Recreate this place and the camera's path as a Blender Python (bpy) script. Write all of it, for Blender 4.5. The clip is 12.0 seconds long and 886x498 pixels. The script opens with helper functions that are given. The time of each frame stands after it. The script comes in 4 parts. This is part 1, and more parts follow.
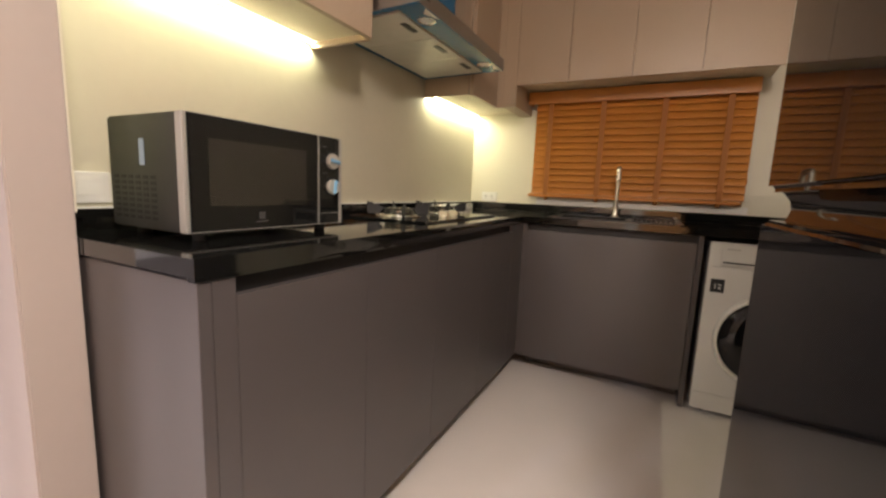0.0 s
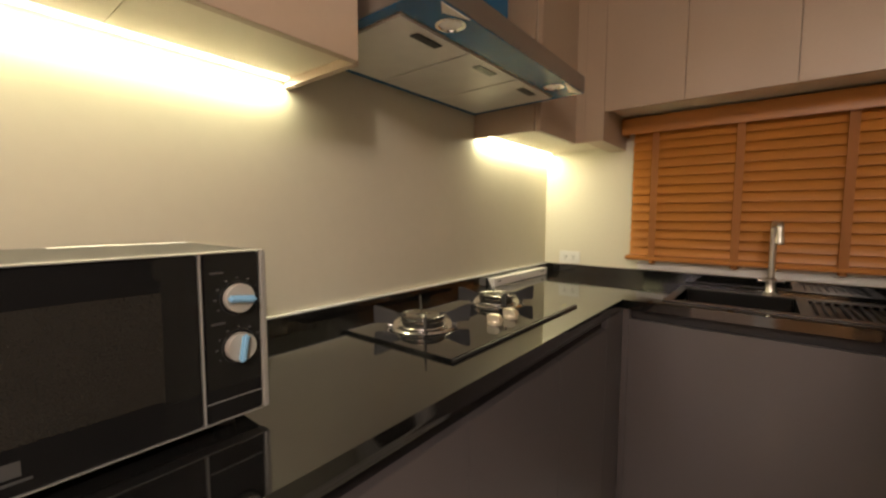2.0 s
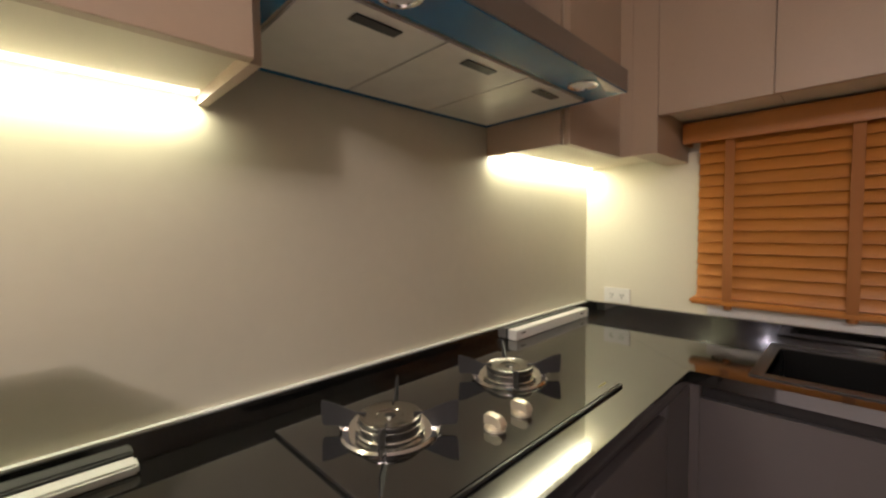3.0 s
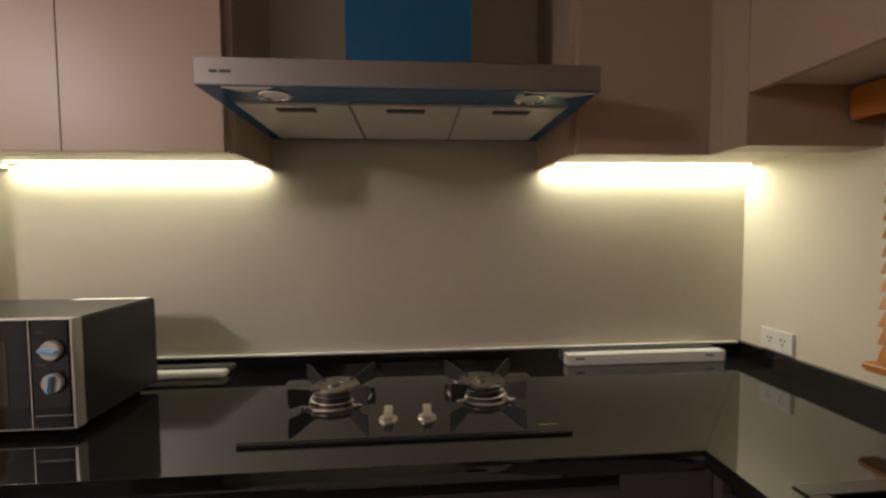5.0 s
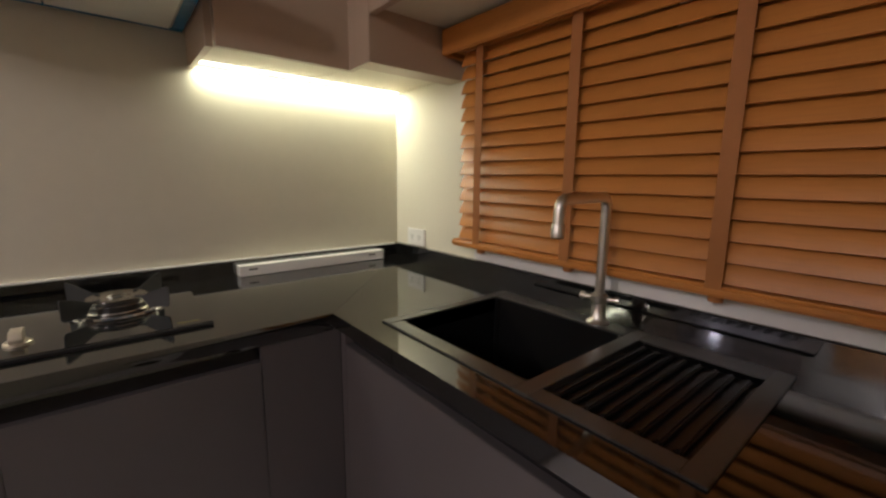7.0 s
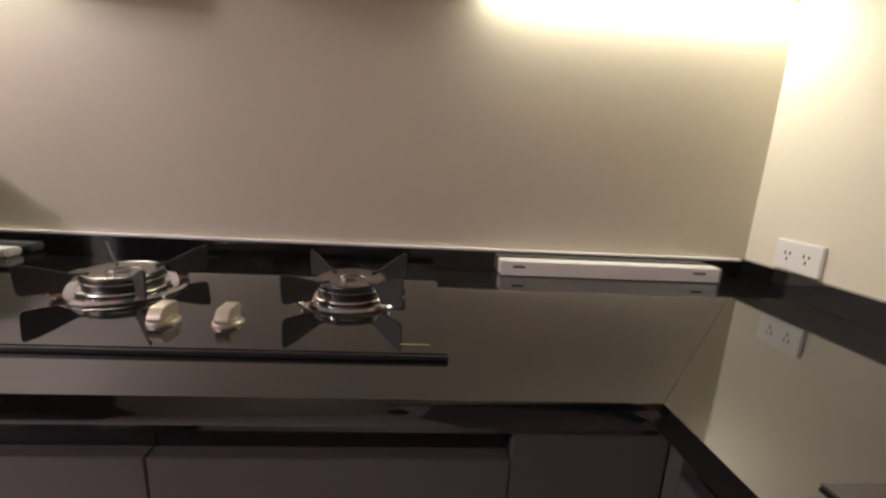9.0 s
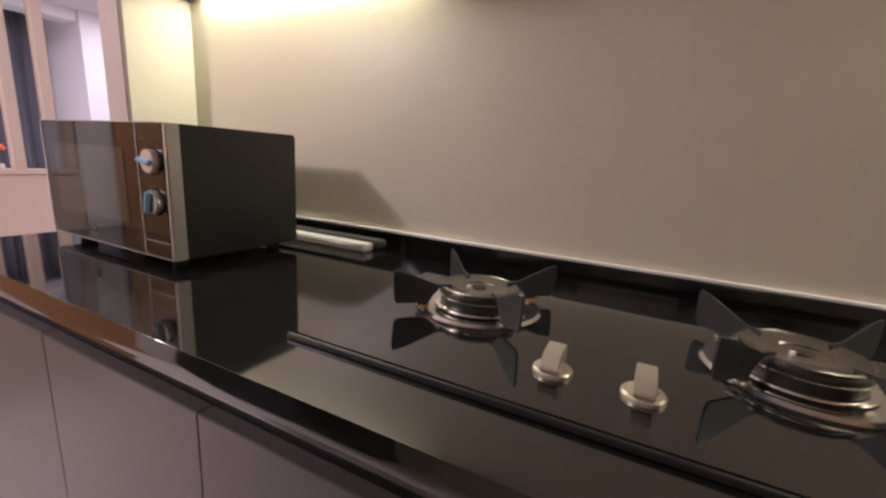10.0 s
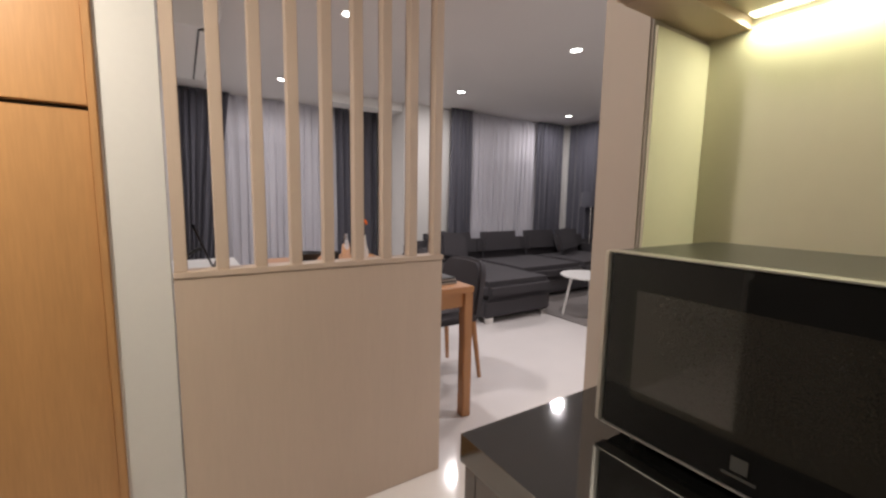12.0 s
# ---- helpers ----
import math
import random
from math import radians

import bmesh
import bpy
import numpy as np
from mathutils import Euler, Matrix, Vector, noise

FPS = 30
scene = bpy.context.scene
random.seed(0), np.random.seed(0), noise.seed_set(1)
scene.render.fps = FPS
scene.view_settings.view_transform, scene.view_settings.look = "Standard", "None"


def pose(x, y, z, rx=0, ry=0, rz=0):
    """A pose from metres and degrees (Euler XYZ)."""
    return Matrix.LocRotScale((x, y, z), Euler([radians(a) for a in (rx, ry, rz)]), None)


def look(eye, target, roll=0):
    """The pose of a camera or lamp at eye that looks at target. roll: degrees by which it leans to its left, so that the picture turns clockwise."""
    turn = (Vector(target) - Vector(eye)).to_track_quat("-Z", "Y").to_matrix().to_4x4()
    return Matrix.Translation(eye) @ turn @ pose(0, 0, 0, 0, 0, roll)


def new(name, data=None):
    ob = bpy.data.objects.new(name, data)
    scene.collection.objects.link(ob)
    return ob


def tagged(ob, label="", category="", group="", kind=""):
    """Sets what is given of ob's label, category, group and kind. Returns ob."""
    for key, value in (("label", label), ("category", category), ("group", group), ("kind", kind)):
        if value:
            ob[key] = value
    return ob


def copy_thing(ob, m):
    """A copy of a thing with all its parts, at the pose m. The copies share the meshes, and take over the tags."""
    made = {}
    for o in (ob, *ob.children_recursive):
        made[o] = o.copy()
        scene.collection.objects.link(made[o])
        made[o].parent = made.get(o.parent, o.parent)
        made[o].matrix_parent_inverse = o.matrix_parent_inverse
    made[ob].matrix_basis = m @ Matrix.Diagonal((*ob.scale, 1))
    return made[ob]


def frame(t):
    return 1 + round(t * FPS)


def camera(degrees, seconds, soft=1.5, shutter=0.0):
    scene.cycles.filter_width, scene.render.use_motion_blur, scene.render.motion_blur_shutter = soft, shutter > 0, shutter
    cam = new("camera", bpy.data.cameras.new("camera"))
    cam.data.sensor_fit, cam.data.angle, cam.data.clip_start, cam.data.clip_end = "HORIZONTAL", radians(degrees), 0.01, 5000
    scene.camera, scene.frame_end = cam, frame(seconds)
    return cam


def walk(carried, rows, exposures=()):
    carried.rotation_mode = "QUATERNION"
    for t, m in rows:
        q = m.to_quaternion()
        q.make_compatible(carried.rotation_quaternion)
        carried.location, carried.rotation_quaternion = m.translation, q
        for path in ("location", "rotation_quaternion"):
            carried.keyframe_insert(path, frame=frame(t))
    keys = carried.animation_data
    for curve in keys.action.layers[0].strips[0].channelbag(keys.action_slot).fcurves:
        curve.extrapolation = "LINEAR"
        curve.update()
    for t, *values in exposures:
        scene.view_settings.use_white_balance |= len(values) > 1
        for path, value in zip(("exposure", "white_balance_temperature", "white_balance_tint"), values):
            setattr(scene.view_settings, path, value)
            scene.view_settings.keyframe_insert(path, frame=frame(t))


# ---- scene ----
cam = camera(94.5, 12.0, soft=2.5)
PATH = [
    (0, (1.215, -2.766, 1.028), (0.308, -1.008, 0.739), 2.4),
    (0.5, (1.295, -2.652, 1.055), (0.277, -0.952, 0.787), 2.0),
    (1, (1.246, -2.517, 1.087), (0.152, -0.861, 0.839), 1.5),
    (1.5, (1.073, -2.326, 1.133), (-0.065, -0.694, 0.926), 0.7),
    (2, (0.981, -2.147, 1.206), (-0.263, -0.589, 1.047), 0.2),
    (2.5, (0.931, -1.953, 1.236), (-0.408, -0.475, 1.096), -0.4),
    (3, (0.874, -1.788, 1.296), (-0.547, -0.385, 1.189), -0.7),
    (3.5, (0.865, -1.603, 1.293), (-0.723, -0.392, 1.178), -0.8),
    (3.7, (0.892, -1.502, 1.291), (-0.806, -0.456, 1.153), -0.9),
    (5.3, (1.375, -1.078, 1.344), (-0.62, -0.977, 1.257), -0.3),
    (5.5, (1.397, -1.052, 1.333), (-0.597, -0.928, 1.24), 0.1),
    (6, (1.433, -1.0, 1.322), (-0.5, -0.508, 1.175), 0.2),
    (6.5, (1.435, -0.966, 1.25), (-0.272, 0.046, 1.003), -0.5),
    (6.7, (1.45, -0.968, 1.237), (-0.158, 0.188, 0.957), -0.3),
    (7.5, (1.45, -0.83, 1.19), (-0.029, 0.456, 0.82), 1.2),
    (8.3, (1.257, -0.737, 1.178), (-0.483, 0.149, 0.748), 2.7),
    (8.5, (1.169, -0.767, 1.177), (-0.659, -0.071, 0.761), 2.3),
    (9, (0.959, -0.834, 1.15), (-0.992, -0.694, 0.732), 3.2),
    (9.5, (0.843, -0.905, 1.129), (-1.067, -1.302, 0.687), 3.7),
    (10, (0.81, -1.113, 1.122), (-0.939, -1.986, 0.697), 3.4),
    (10.5, (0.818, -1.373, 1.159), (-0.711, -2.584, 0.719), 2.4),
    (11, (0.792, -1.529, 1.146), (-0.539, -2.974, 0.775), 2.1),
    (11.5, (0.795, -1.708, 1.166), (-0.366, -3.306, 0.853), 1.6),
    (12, (0.873, -1.946, 1.219), (-0.194, -3.621, 0.978), 1.0),
]
EXPO = [(0.0, -0.24, 6500, 10), (1.5, -0.42, 7100, 8), (2.5, -0.53, 6250, 16), (3.7, -0.68, 6100, 14), (5.3, -1.2, 6000, 19), (6.7, -0.82, 5750, 14), (8.3, -0.38, 5800, 25),
        (9.0, -0.49, 5750, 27), (9.5, -0.4, 5850, 24), (10.0, -0.55, 5900, 27), (10.5, -0.92, 6150, 29), (11.0, -1.1, 6250, 21), (11.5, -1.2, 6500, 11), (12.0, -1.27, 6450, 4)]
walk(cam, [(t, look(eye, target, roll)) for t, eye, target, roll in PATH], EXPO)

# ---- world and lights ----
world = bpy.data.worlds.new("night")
scene.world = world
world.use_nodes = True
bg = world.node_tree.nodes["Background"]
bg.inputs[0].default_value = (0.05, 0.06, 0.1, 1)
bg.inputs[1].default_value = 0.05

LED_COLOR, LED_WATTS = (0.97, 0.93, 0.62), 6.2
DOWN_COLOR, DOWN_WATTS = (1.0, 0.89, 0.93), 34.0
HALL_COLOR, HALL_WATTS = (1.0, 0.865, 0.755), 41.0
CEIL = 2.52                   # living room ceiling
LOW = 2.27                    # lowered ceiling over the kitchen and hall, unseen, added to hang the lamp lower


def area_lamp(name, size, size_y, watts, color, m, shape="RECTANGLE"):
    lamp = bpy.data.lights.new(name, "AREA")
    lamp.shape, lamp.size, lamp.size_y, lamp.energy, lamp.color = shape, size, size_y, watts, color
    ob = new(name, lamp)
    ob.matrix_world = m
    return ob


# under-cabinet LED tapes close to the wall, shining down
STRIPS = ((-2.300, -1.569), (-0.699, -0.006))
LED_X, LED_Z = 0.0195, 1.541
for y0, y1 in STRIPS:
    back = Vector((0, 0, 1))
    along = Vector((0, 1, 0))
    m = Matrix((along, back.cross(along), back)).transposed().to_4x4()
    m.translation = (LED_X, (y0 + y1) / 2, LED_Z - 0.004)
    area_lamp("strip_light", y1 - y0, 0.008, LED_WATTS * (y1 - y0) / 0.8, LED_COLOR, m)

DOWNLIGHTS = [(-0.2, -4.93), (-0.14, -6.95), (-2.06, -6.2), (-2.07, -4.48), (-4.2, -6.39), (-1.2, -3.3)]
HALL_LIGHT = (1.52, -2.88)
for x, y in DOWNLIGHTS:
    area_lamp("downlight_lamp", 0.09, 0.09, DOWN_WATTS, DOWN_COLOR, look((x, y, CEIL - 0.012), (x, y, 0)), "DISK")
globe = bpy.data.lights.new("hall_lamp", "POINT")
globe.energy, globe.color, globe.shadow_soft_size = HALL_WATTS, HALL_COLOR, 0.12
new("hall_lamp", globe).matrix_world = pose(*HALL_LIGHT, LOW - 0.17)
# extra disc added below the globe to strengthen the direct downward light
area_lamp("hall_down_fill", 0.08, 0.08, 0.65 * HALL_WATTS, HALL_COLOR, look((*HALL_LIGHT, LOW - 0.295), (*HALL_LIGHT, 0)), "DISK")


# ---- materials ----
def mat(name, color, rough=0.5, metal=0.0, grain=0.0, scale=40.0, stain=0.0, bump=0.0, rough_var=0.0, coat=0.0,
        stretch=(1, 1, 1), emit=None, per_object=0.0, ior=1.5, sheen=0.0, transmission=0.0, alpha=1.0):
    m = bpy.data.materials.new(name)
    m.use_nodes = True
    nt = m.node_tree
    b = nt.nodes["Principled BSDF"]
    L = nt.links.new
    b.inputs["Roughness"].default_value = rough
    b.inputs["Metallic"].default_value = metal
    b.inputs["IOR"].default_value = ior
    b.inputs["Coat Weight"].default_value = coat
    b.inputs["Coat Roughness"].default_value = 0.05
    b.inputs["Sheen Weight"].default_value = sheen
    b.inputs["Transmission Weight"].default_value = transmission
    b.inputs["Alpha"].default_value = alpha
    b.inputs["Base Color"].default_value = (*color, 1)
    if emit:
        b.inputs["Emission Color"].default_value = (*emit[0], 1)
        b.inputs["Emission Strength"].default_value = emit[1]
    if grain or stain or bump or rough_var or per_object:
        tc = nt.nodes.new("ShaderNodeTexCoord")
        mp = nt.nodes.new("ShaderNodeMapping")
        mp.inputs["Scale"].default_value = stretch
        L(tc.outputs["Object"], mp.inputs["Vector"])
        n1 = nt.nodes.new("ShaderNodeTexNoise")
        n1.inputs["Scale"].default_value = scale
        n1.inputs["Detail"].default_value = 6
        L(mp.outputs["Vector"], n1.inputs["Vector"])
        n2 = nt.nodes.new("ShaderNodeTexNoise")
        n2.inputs["Scale"].default_value = 2.3
        n2.inputs["Detail"].default_value = 4
        L(mp.outputs["Vector"], n2.inputs["Vector"])

        def mth(op, a, c):
            n = nt.nodes.new("ShaderNodeMath")
            n.operation = op
            for i, v in enumerate((a, c)):
                if isinstance(v, (int, float)):
                    n.inputs[i].default_value = v
                else:
                    L(v, n.inputs[i])
            return n.outputs[0]

        a = mth("MULTIPLY", mth("SUBTRACT", n1.outputs["Fac"], 0.5), 2 * grain)
        c = mth("MULTIPLY", mth("SUBTRACT", n2.outputs["Fac"], 0.5), 2 * stain)
        v = mth("ADD", mth("ADD", a, c), 1.0)
        if per_object:
            oi = nt.nodes.new("ShaderNodeObjectInfo")
            v = mth("ADD", v, mth("MULTIPLY", mth("SUBTRACT", oi.outputs["Random"], 0.5), 2 * per_object))
        mix = nt.nodes.new("ShaderNodeVectorMath")
        mix.operation = "SCALE"
        mix.inputs[0].default_value = color
        L(v, mix.inputs["Scale"])
        L(mix.outputs[0], b.inputs["Base Color"])
        if rough_var:
            L(mth("ADD", mth("MULTIPLY", mth("SUBTRACT", n2.outputs["Fac"], 0.5), 2 * rough_var), rough), b.inputs["Roughness"])
        if bump:
            bp = nt.nodes.new("ShaderNodeBump")
            bp.inputs["Strength"].default_value = bump
            bp.inputs["Distance"].default_value = 0.002
            L(n1.outputs["Fac"], bp.inputs["Height"])
            L(bp.outputs[0], b.inputs["Normal"])
    return m


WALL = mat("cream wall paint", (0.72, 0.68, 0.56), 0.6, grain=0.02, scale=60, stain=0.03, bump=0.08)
WHITE_WALL = mat("white wall paint", (0.74, 0.73, 0.70), 0.6, grain=0.02, scale=60, stain=0.03, bump=0.08)
SPLASH = mat("taupe splashback panel", (0.605, 0.565, 0.45), 0.40, grain=0.03, scale=30, stain=0.05, rough_var=0.08)
CEILING = mat("ceiling paint", (0.70, 0.68, 0.66), 0.8, stain=0.02, grain=0.01)
FLOOR = mat("polished floor tile", (0.82, 0.78, 0.755), 0.12, grain=0.02, scale=8, stain=0.03, rough_var=0.03)
LAMINATE = mat("beige cabinet laminate", (0.45, 0.345, 0.25), 0.4, grain=0.03, scale=90, stain=0.02, bump=0.03)
CARCASS = mat("cabinet underside", (0.66, 0.60, 0.47), 0.5, grain=0.02, stain=0.02)
GREY = mat("grey cabinet laminate", (0.074, 0.064, 0.065), 0.42, grain=0.03, scale=90, stain=0.03, rough_var=0.04, bump=0.02, ior=1.8)
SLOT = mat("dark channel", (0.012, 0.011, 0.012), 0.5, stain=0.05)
GRANITE = mat("black granite", (0.007, 0.007, 0.0068), 0.06, grain=0.15, scale=300, stain=0.2, rough_var=0.02, ior=2.15)
HOB_GLASS = mat("black hob glass", (0.008, 0.008, 0.009), 0.045, stain=0.05, ior=2.05)
BLACK_GLASS = mat("black glass", (0.008, 0.008, 0.009), 0.03, stain=0.05, ior=1.48)
BLACK_METAL = mat("black painted metal", (0.02, 0.02, 0.021), 0.35, grain=0.1, scale=120, stain=0.05, bump=0.05)
CASE = mat("charcoal microwave case", (0.022, 0.023, 0.022), 0.3, grain=0.08, scale=140, stain=0.05, bump=0.05)
DARK_STEEL = mat("dark burner steel", (0.30, 0.285, 0.26), 0.24, 1.0, stain=0.1)
BURNER = mat("blackened burner", (0.035, 0.033, 0.03), 0.35, 0.5, grain=0.1, scale=80, stain=0.1)
BADGE = mat("grey print", (0.055, 0.055, 0.053), 0.5, stain=0.03)
STEEL = mat("brushed steel", (0.36, 0.34, 0.315), 0.42, 1.0, grain=0.06, scale=25, stretch=(40, 1, 40), rough_var=0.05)
CHROME = mat("polished chrome", (0.86, 0.85, 0.82), 0.16, 1.0, stain=0.03)
SILVER = mat("silver trim", (0.52, 0.51, 0.48), 0.35, 0.6, stain=0.04)
KNOB = mat("champagne knob metal", (0.66, 0.60, 0.48), 0.33, 0.55, stain=0.05)
FILM = mat("blue protective film", (0.009, 0.12, 0.26), 0.22, grain=0.1, scale=20, stain=0.15, bump=0.2)
FILTER = mat("grease filter steel", (0.70, 0.68, 0.62), 0.35, 0.15, grain=0.12, scale=14, stain=0.1, bump=0.15)
IRON = mat("black cast iron", (0.022, 0.022, 0.024), 0.5, grain=0.15, scale=150, bump=0.2, stain=0.1)
WHITE = mat("white plastic", (0.80, 0.79, 0.76), 0.35, stain=0.02)
WHITE_METAL = mat("white enamel", (0.75, 0.74, 0.71), 0.25, stain=0.02)
BLIND = mat("orange stained wood", (0.49, 0.19, 0.035), 0.38, grain=0.14, scale=18, stretch=(1, 14, 14), stain=0.06, per_object=0.05, bump=0.05)
TAPE = mat("blind ladder tape", (0.34, 0.125, 0.026), 0.7, grain=0.1, scale=300, bump=0.1)
OAK = mat("oak veneer", (0.50, 0.27, 0.11), 0.4, grain=0.14, scale=14, stretch=(10, 10, 0.8), stain=0.08, bump=0.05)
TABLE_OAK = mat("oak table", (0.46, 0.22, 0.09), 0.4, grain=0.14, scale=20, stretch=(2, 10, 10), stain=0.06, bump=0.05)
PALE = mat("pale wood laminate", (0.62, 0.50, 0.40), 0.42, grain=0.04, scale=16, stretch=(8, 8, 0.8), stain=0.03, bump=0.02)
SOFA = mat("charcoal sofa fabric", (0.052, 0.048, 0.053), 0.95, grain=0.25, scale=260, stain=0.12, bump=0.4, sheen=0.05)
CURTAIN = mat("grey curtain fabric", (0.085, 0.085, 0.105), 0.85, grain=0.15, scale=240, stain=0.06, bump=0.2, sheen=0.2)
RUG = mat("grey rug", (0.22, 0.2, 0.19), 0.95, grain=0.3, scale=200, bump=0.6, stain=0.1)
RUBBER = mat("dark rubber", (0.02, 0.02, 0.02), 0.6)
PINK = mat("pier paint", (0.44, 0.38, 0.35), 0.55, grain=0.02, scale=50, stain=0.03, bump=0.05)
SINK_RIM = mat("satin black sink rim", (0.03, 0.029, 0.027), 0.30, grain=0.4, scale=260, stain=0.1, rough_var=0.03, ior=1.85)
SINK = mat("black composite sink", (0.008, 0.008, 0.008), 0.30, grain=0.4, scale=260, stain=0.1, bump=0.05, rough_var=0.06, ior=1.4)
LED = mat("led strip", (0.9, 0.85, 0.7), 0.5, emit=((1.0, 0.88, 0.6), 30.0))
TAPE_LED = mat("led tape", (0.9, 0.88, 0.8), 0.5, emit=((1.0, 0.95, 0.72), 6.0))
GLOW = mat("downlight diffuser", (0.9, 0.9, 0.9), 0.5, emit=((1.0, 0.95, 0.93), 25.0))
GLOBE = mat("opal lamp globe", (0.9, 0.9, 0.88), 0.4, emit=((1.0, 0.88, 0.79), 8.0))
BULB = mat("hood lamp lens", (0.8, 0.8, 0.78), 0.2, stain=0.02)
ORANGE = mat("orange petals", (0.8, 0.16, 0.02), 0.6, grain=0.2, scale=60)
LEAF = mat("leaf", (0.06, 0.12, 0.03), 0.5, grain=0.2, scale=50)
YELLOW = mat("yellow print", (0.42, 0.36, 0.06), 0.5)
CARD_AND_GLINT = mat("white card and edge glint", (0.78, 0.76, 0.72), 0.6, stain=0.03)
TINT = mat("smoked window glass", (0.025, 0.022, 0.018), 0.04, stain=0.05)
OVEN_GLASS = mat("oven door glass", (0.010, 0.010, 0.010), 0.035, stain=0.08, rough_var=0.02, ior=1.46)
OVEN_WINDOW = mat("oven window mesh", (0.026, 0.024, 0.020), 0.06, stain=0.08, grain=0.1, scale=400, ior=1.68)
SATIN = mat("satin steel", (0.70, 0.67, 0.62), 0.34, 1.0, stain=0.03, rough_var=0.04)
STICKER = mat("pale blue sticker", (0.26, 0.34, 0.44), 0.3, stain=0.06)


def glass_mat(name, color=(1, 1, 1), rough=0.0):
    m = bpy.data.materials.new(name)
    m.use_nodes = True
    nt = m.node_tree
    nt.nodes.clear()
    out = nt.nodes.new("ShaderNodeOutputMaterial")
    g = nt.nodes.new("ShaderNodeBsdfGlass")
    g.inputs["Color"].default_value = (*color, 1)
    g.inputs["Roughness"].default_value = rough
    nt.links.new(g.outputs[0], out.inputs["Surface"])
    return m


CLEAR = glass_mat("clear glass")


def sheer_mat():
    m = bpy.data.materials.new("sheer voile")
    m.use_nodes = True
    nt = m.node_tree
    nt.nodes.clear()
    out = nt.nodes.new("ShaderNodeOutputMaterial")
    d = nt.nodes.new("ShaderNodeBsdfDiffuse")
    d.inputs["Color"].default_value = (0.88, 0.87, 0.92, 1)
    tl = nt.nodes.new("ShaderNodeBsdfTranslucent")
    tl.inputs["Color"].default_value = (0.8, 0.8, 0.85, 1)
    tr = nt.nodes.new("ShaderNodeBsdfTransparent")
    a = nt.nodes.new("ShaderNodeMixShader")
    b = nt.nodes.new("ShaderNodeMixShader")
    a.inputs[0].default_value, b.inputs[0].default_value = 0.2, 0.48
    nt.links.new(d.outputs[0], a.inputs[1])
    nt.links.new(tl.outputs[0], a.inputs[2])
    nt.links.new(a.outputs[0], b.inputs[1])
    nt.links.new(tr.outputs[0], b.inputs[2])
    nt.links.new(b.outputs[0], out.inputs["Surface"])
    return m


SHEER = sheer_mat()


# ---- mesh helpers ----
BASE = {}


def box(bm, x0, x1, y0, y1, z0, z1, bevel=0.0, seg=2):
    x0, x1, y0, y1, z0, z1 = min(x0, x1), max(x0, x1), min(y0, y1), max(y0, y1), min(z0, z1), max(z0, z1)
    m = Matrix.LocRotScale(((x0 + x1) / 2, (y0 + y1) / 2, (z0 + z1) / 2), None, (x1 - x0, y1 - y0, z1 - z0))
    r = bmesh.ops.create_cube(bm, size=1, matrix=m)
    if bevel:
        edges = {e for v in r["verts"] for e in v.link_edges}
        bmesh.ops.bevel(bm, geom=list(edges), offset=bevel, segments=seg, affect="EDGES", clamp_overlap=True)
    return bm


def bx(*a, **k):
    return box(bmesh.new(), *a, **k)


def rod(bm, p, q, r0, r1=None, seg=20):
    p, q = Vector(p), Vector(q)
    d = q - p
    m = Matrix.Translation((p + q) / 2) @ d.to_track_quat("Z", "Y").to_matrix().to_4x4()
    bmesh.ops.create_cone(bm, cap_ends=True, segments=seg, radius1=r0, radius2=r0 if r1 is None else r1, depth=d.length, matrix=m)
    return bm


def lathe(bm, profile, centre, seg=32, axis="z"):
    """Turns (radius, height) pairs about an axis through centre."""
    rings = []
    for r, h in profile:
        ring = []
        for i in range(seg):
            a = 2 * math.pi * i / seg
            u, v = r * math.cos(a), r * math.sin(a)
            p = (u, v, h) if axis == "z" else ((h, u, v) if axis == "x" else (u, h, v))
            ring.append(bm.verts.new(Vector(p) + Vector(centre)))
        rings.append(ring)
    for a, b in zip(rings, rings[1:]):
        for i in range(seg):
            bm.faces.new((a[i], a[(i + 1) % seg], b[(i + 1) % seg], b[i]))
    for ring in (rings[0], rings[-1]):
        if (ring[0].co - ring[seg // 2].co).length > 1e-5:
            bm.faces.new(ring)
    bmesh.ops.recalc_face_normals(bm, faces=bm.faces)
    return bm


def prism(bm, pts, axis, a, b):
    """Pulls a flat outline along an axis from a to b."""
    def at(p, h):
        u, v = p
        return {"x": (h, u, v), "y": (u, h, v), "z": (u, v, h)}[axis]
    lo = [bm.verts.new(at(p, a)) for p in pts]
    hi = [bm.verts.new(at(p, b)) for p in pts]
    n = len(pts)
    bm.faces.new(lo)
    bm.faces.new(hi)
    for i in range(n):
        bm.faces.new((lo[i], lo[(i + 1) % n], hi[(i + 1) % n], hi[i]))
    bmesh.ops.recalc_face_normals(bm, faces=bm.faces)
    return bm


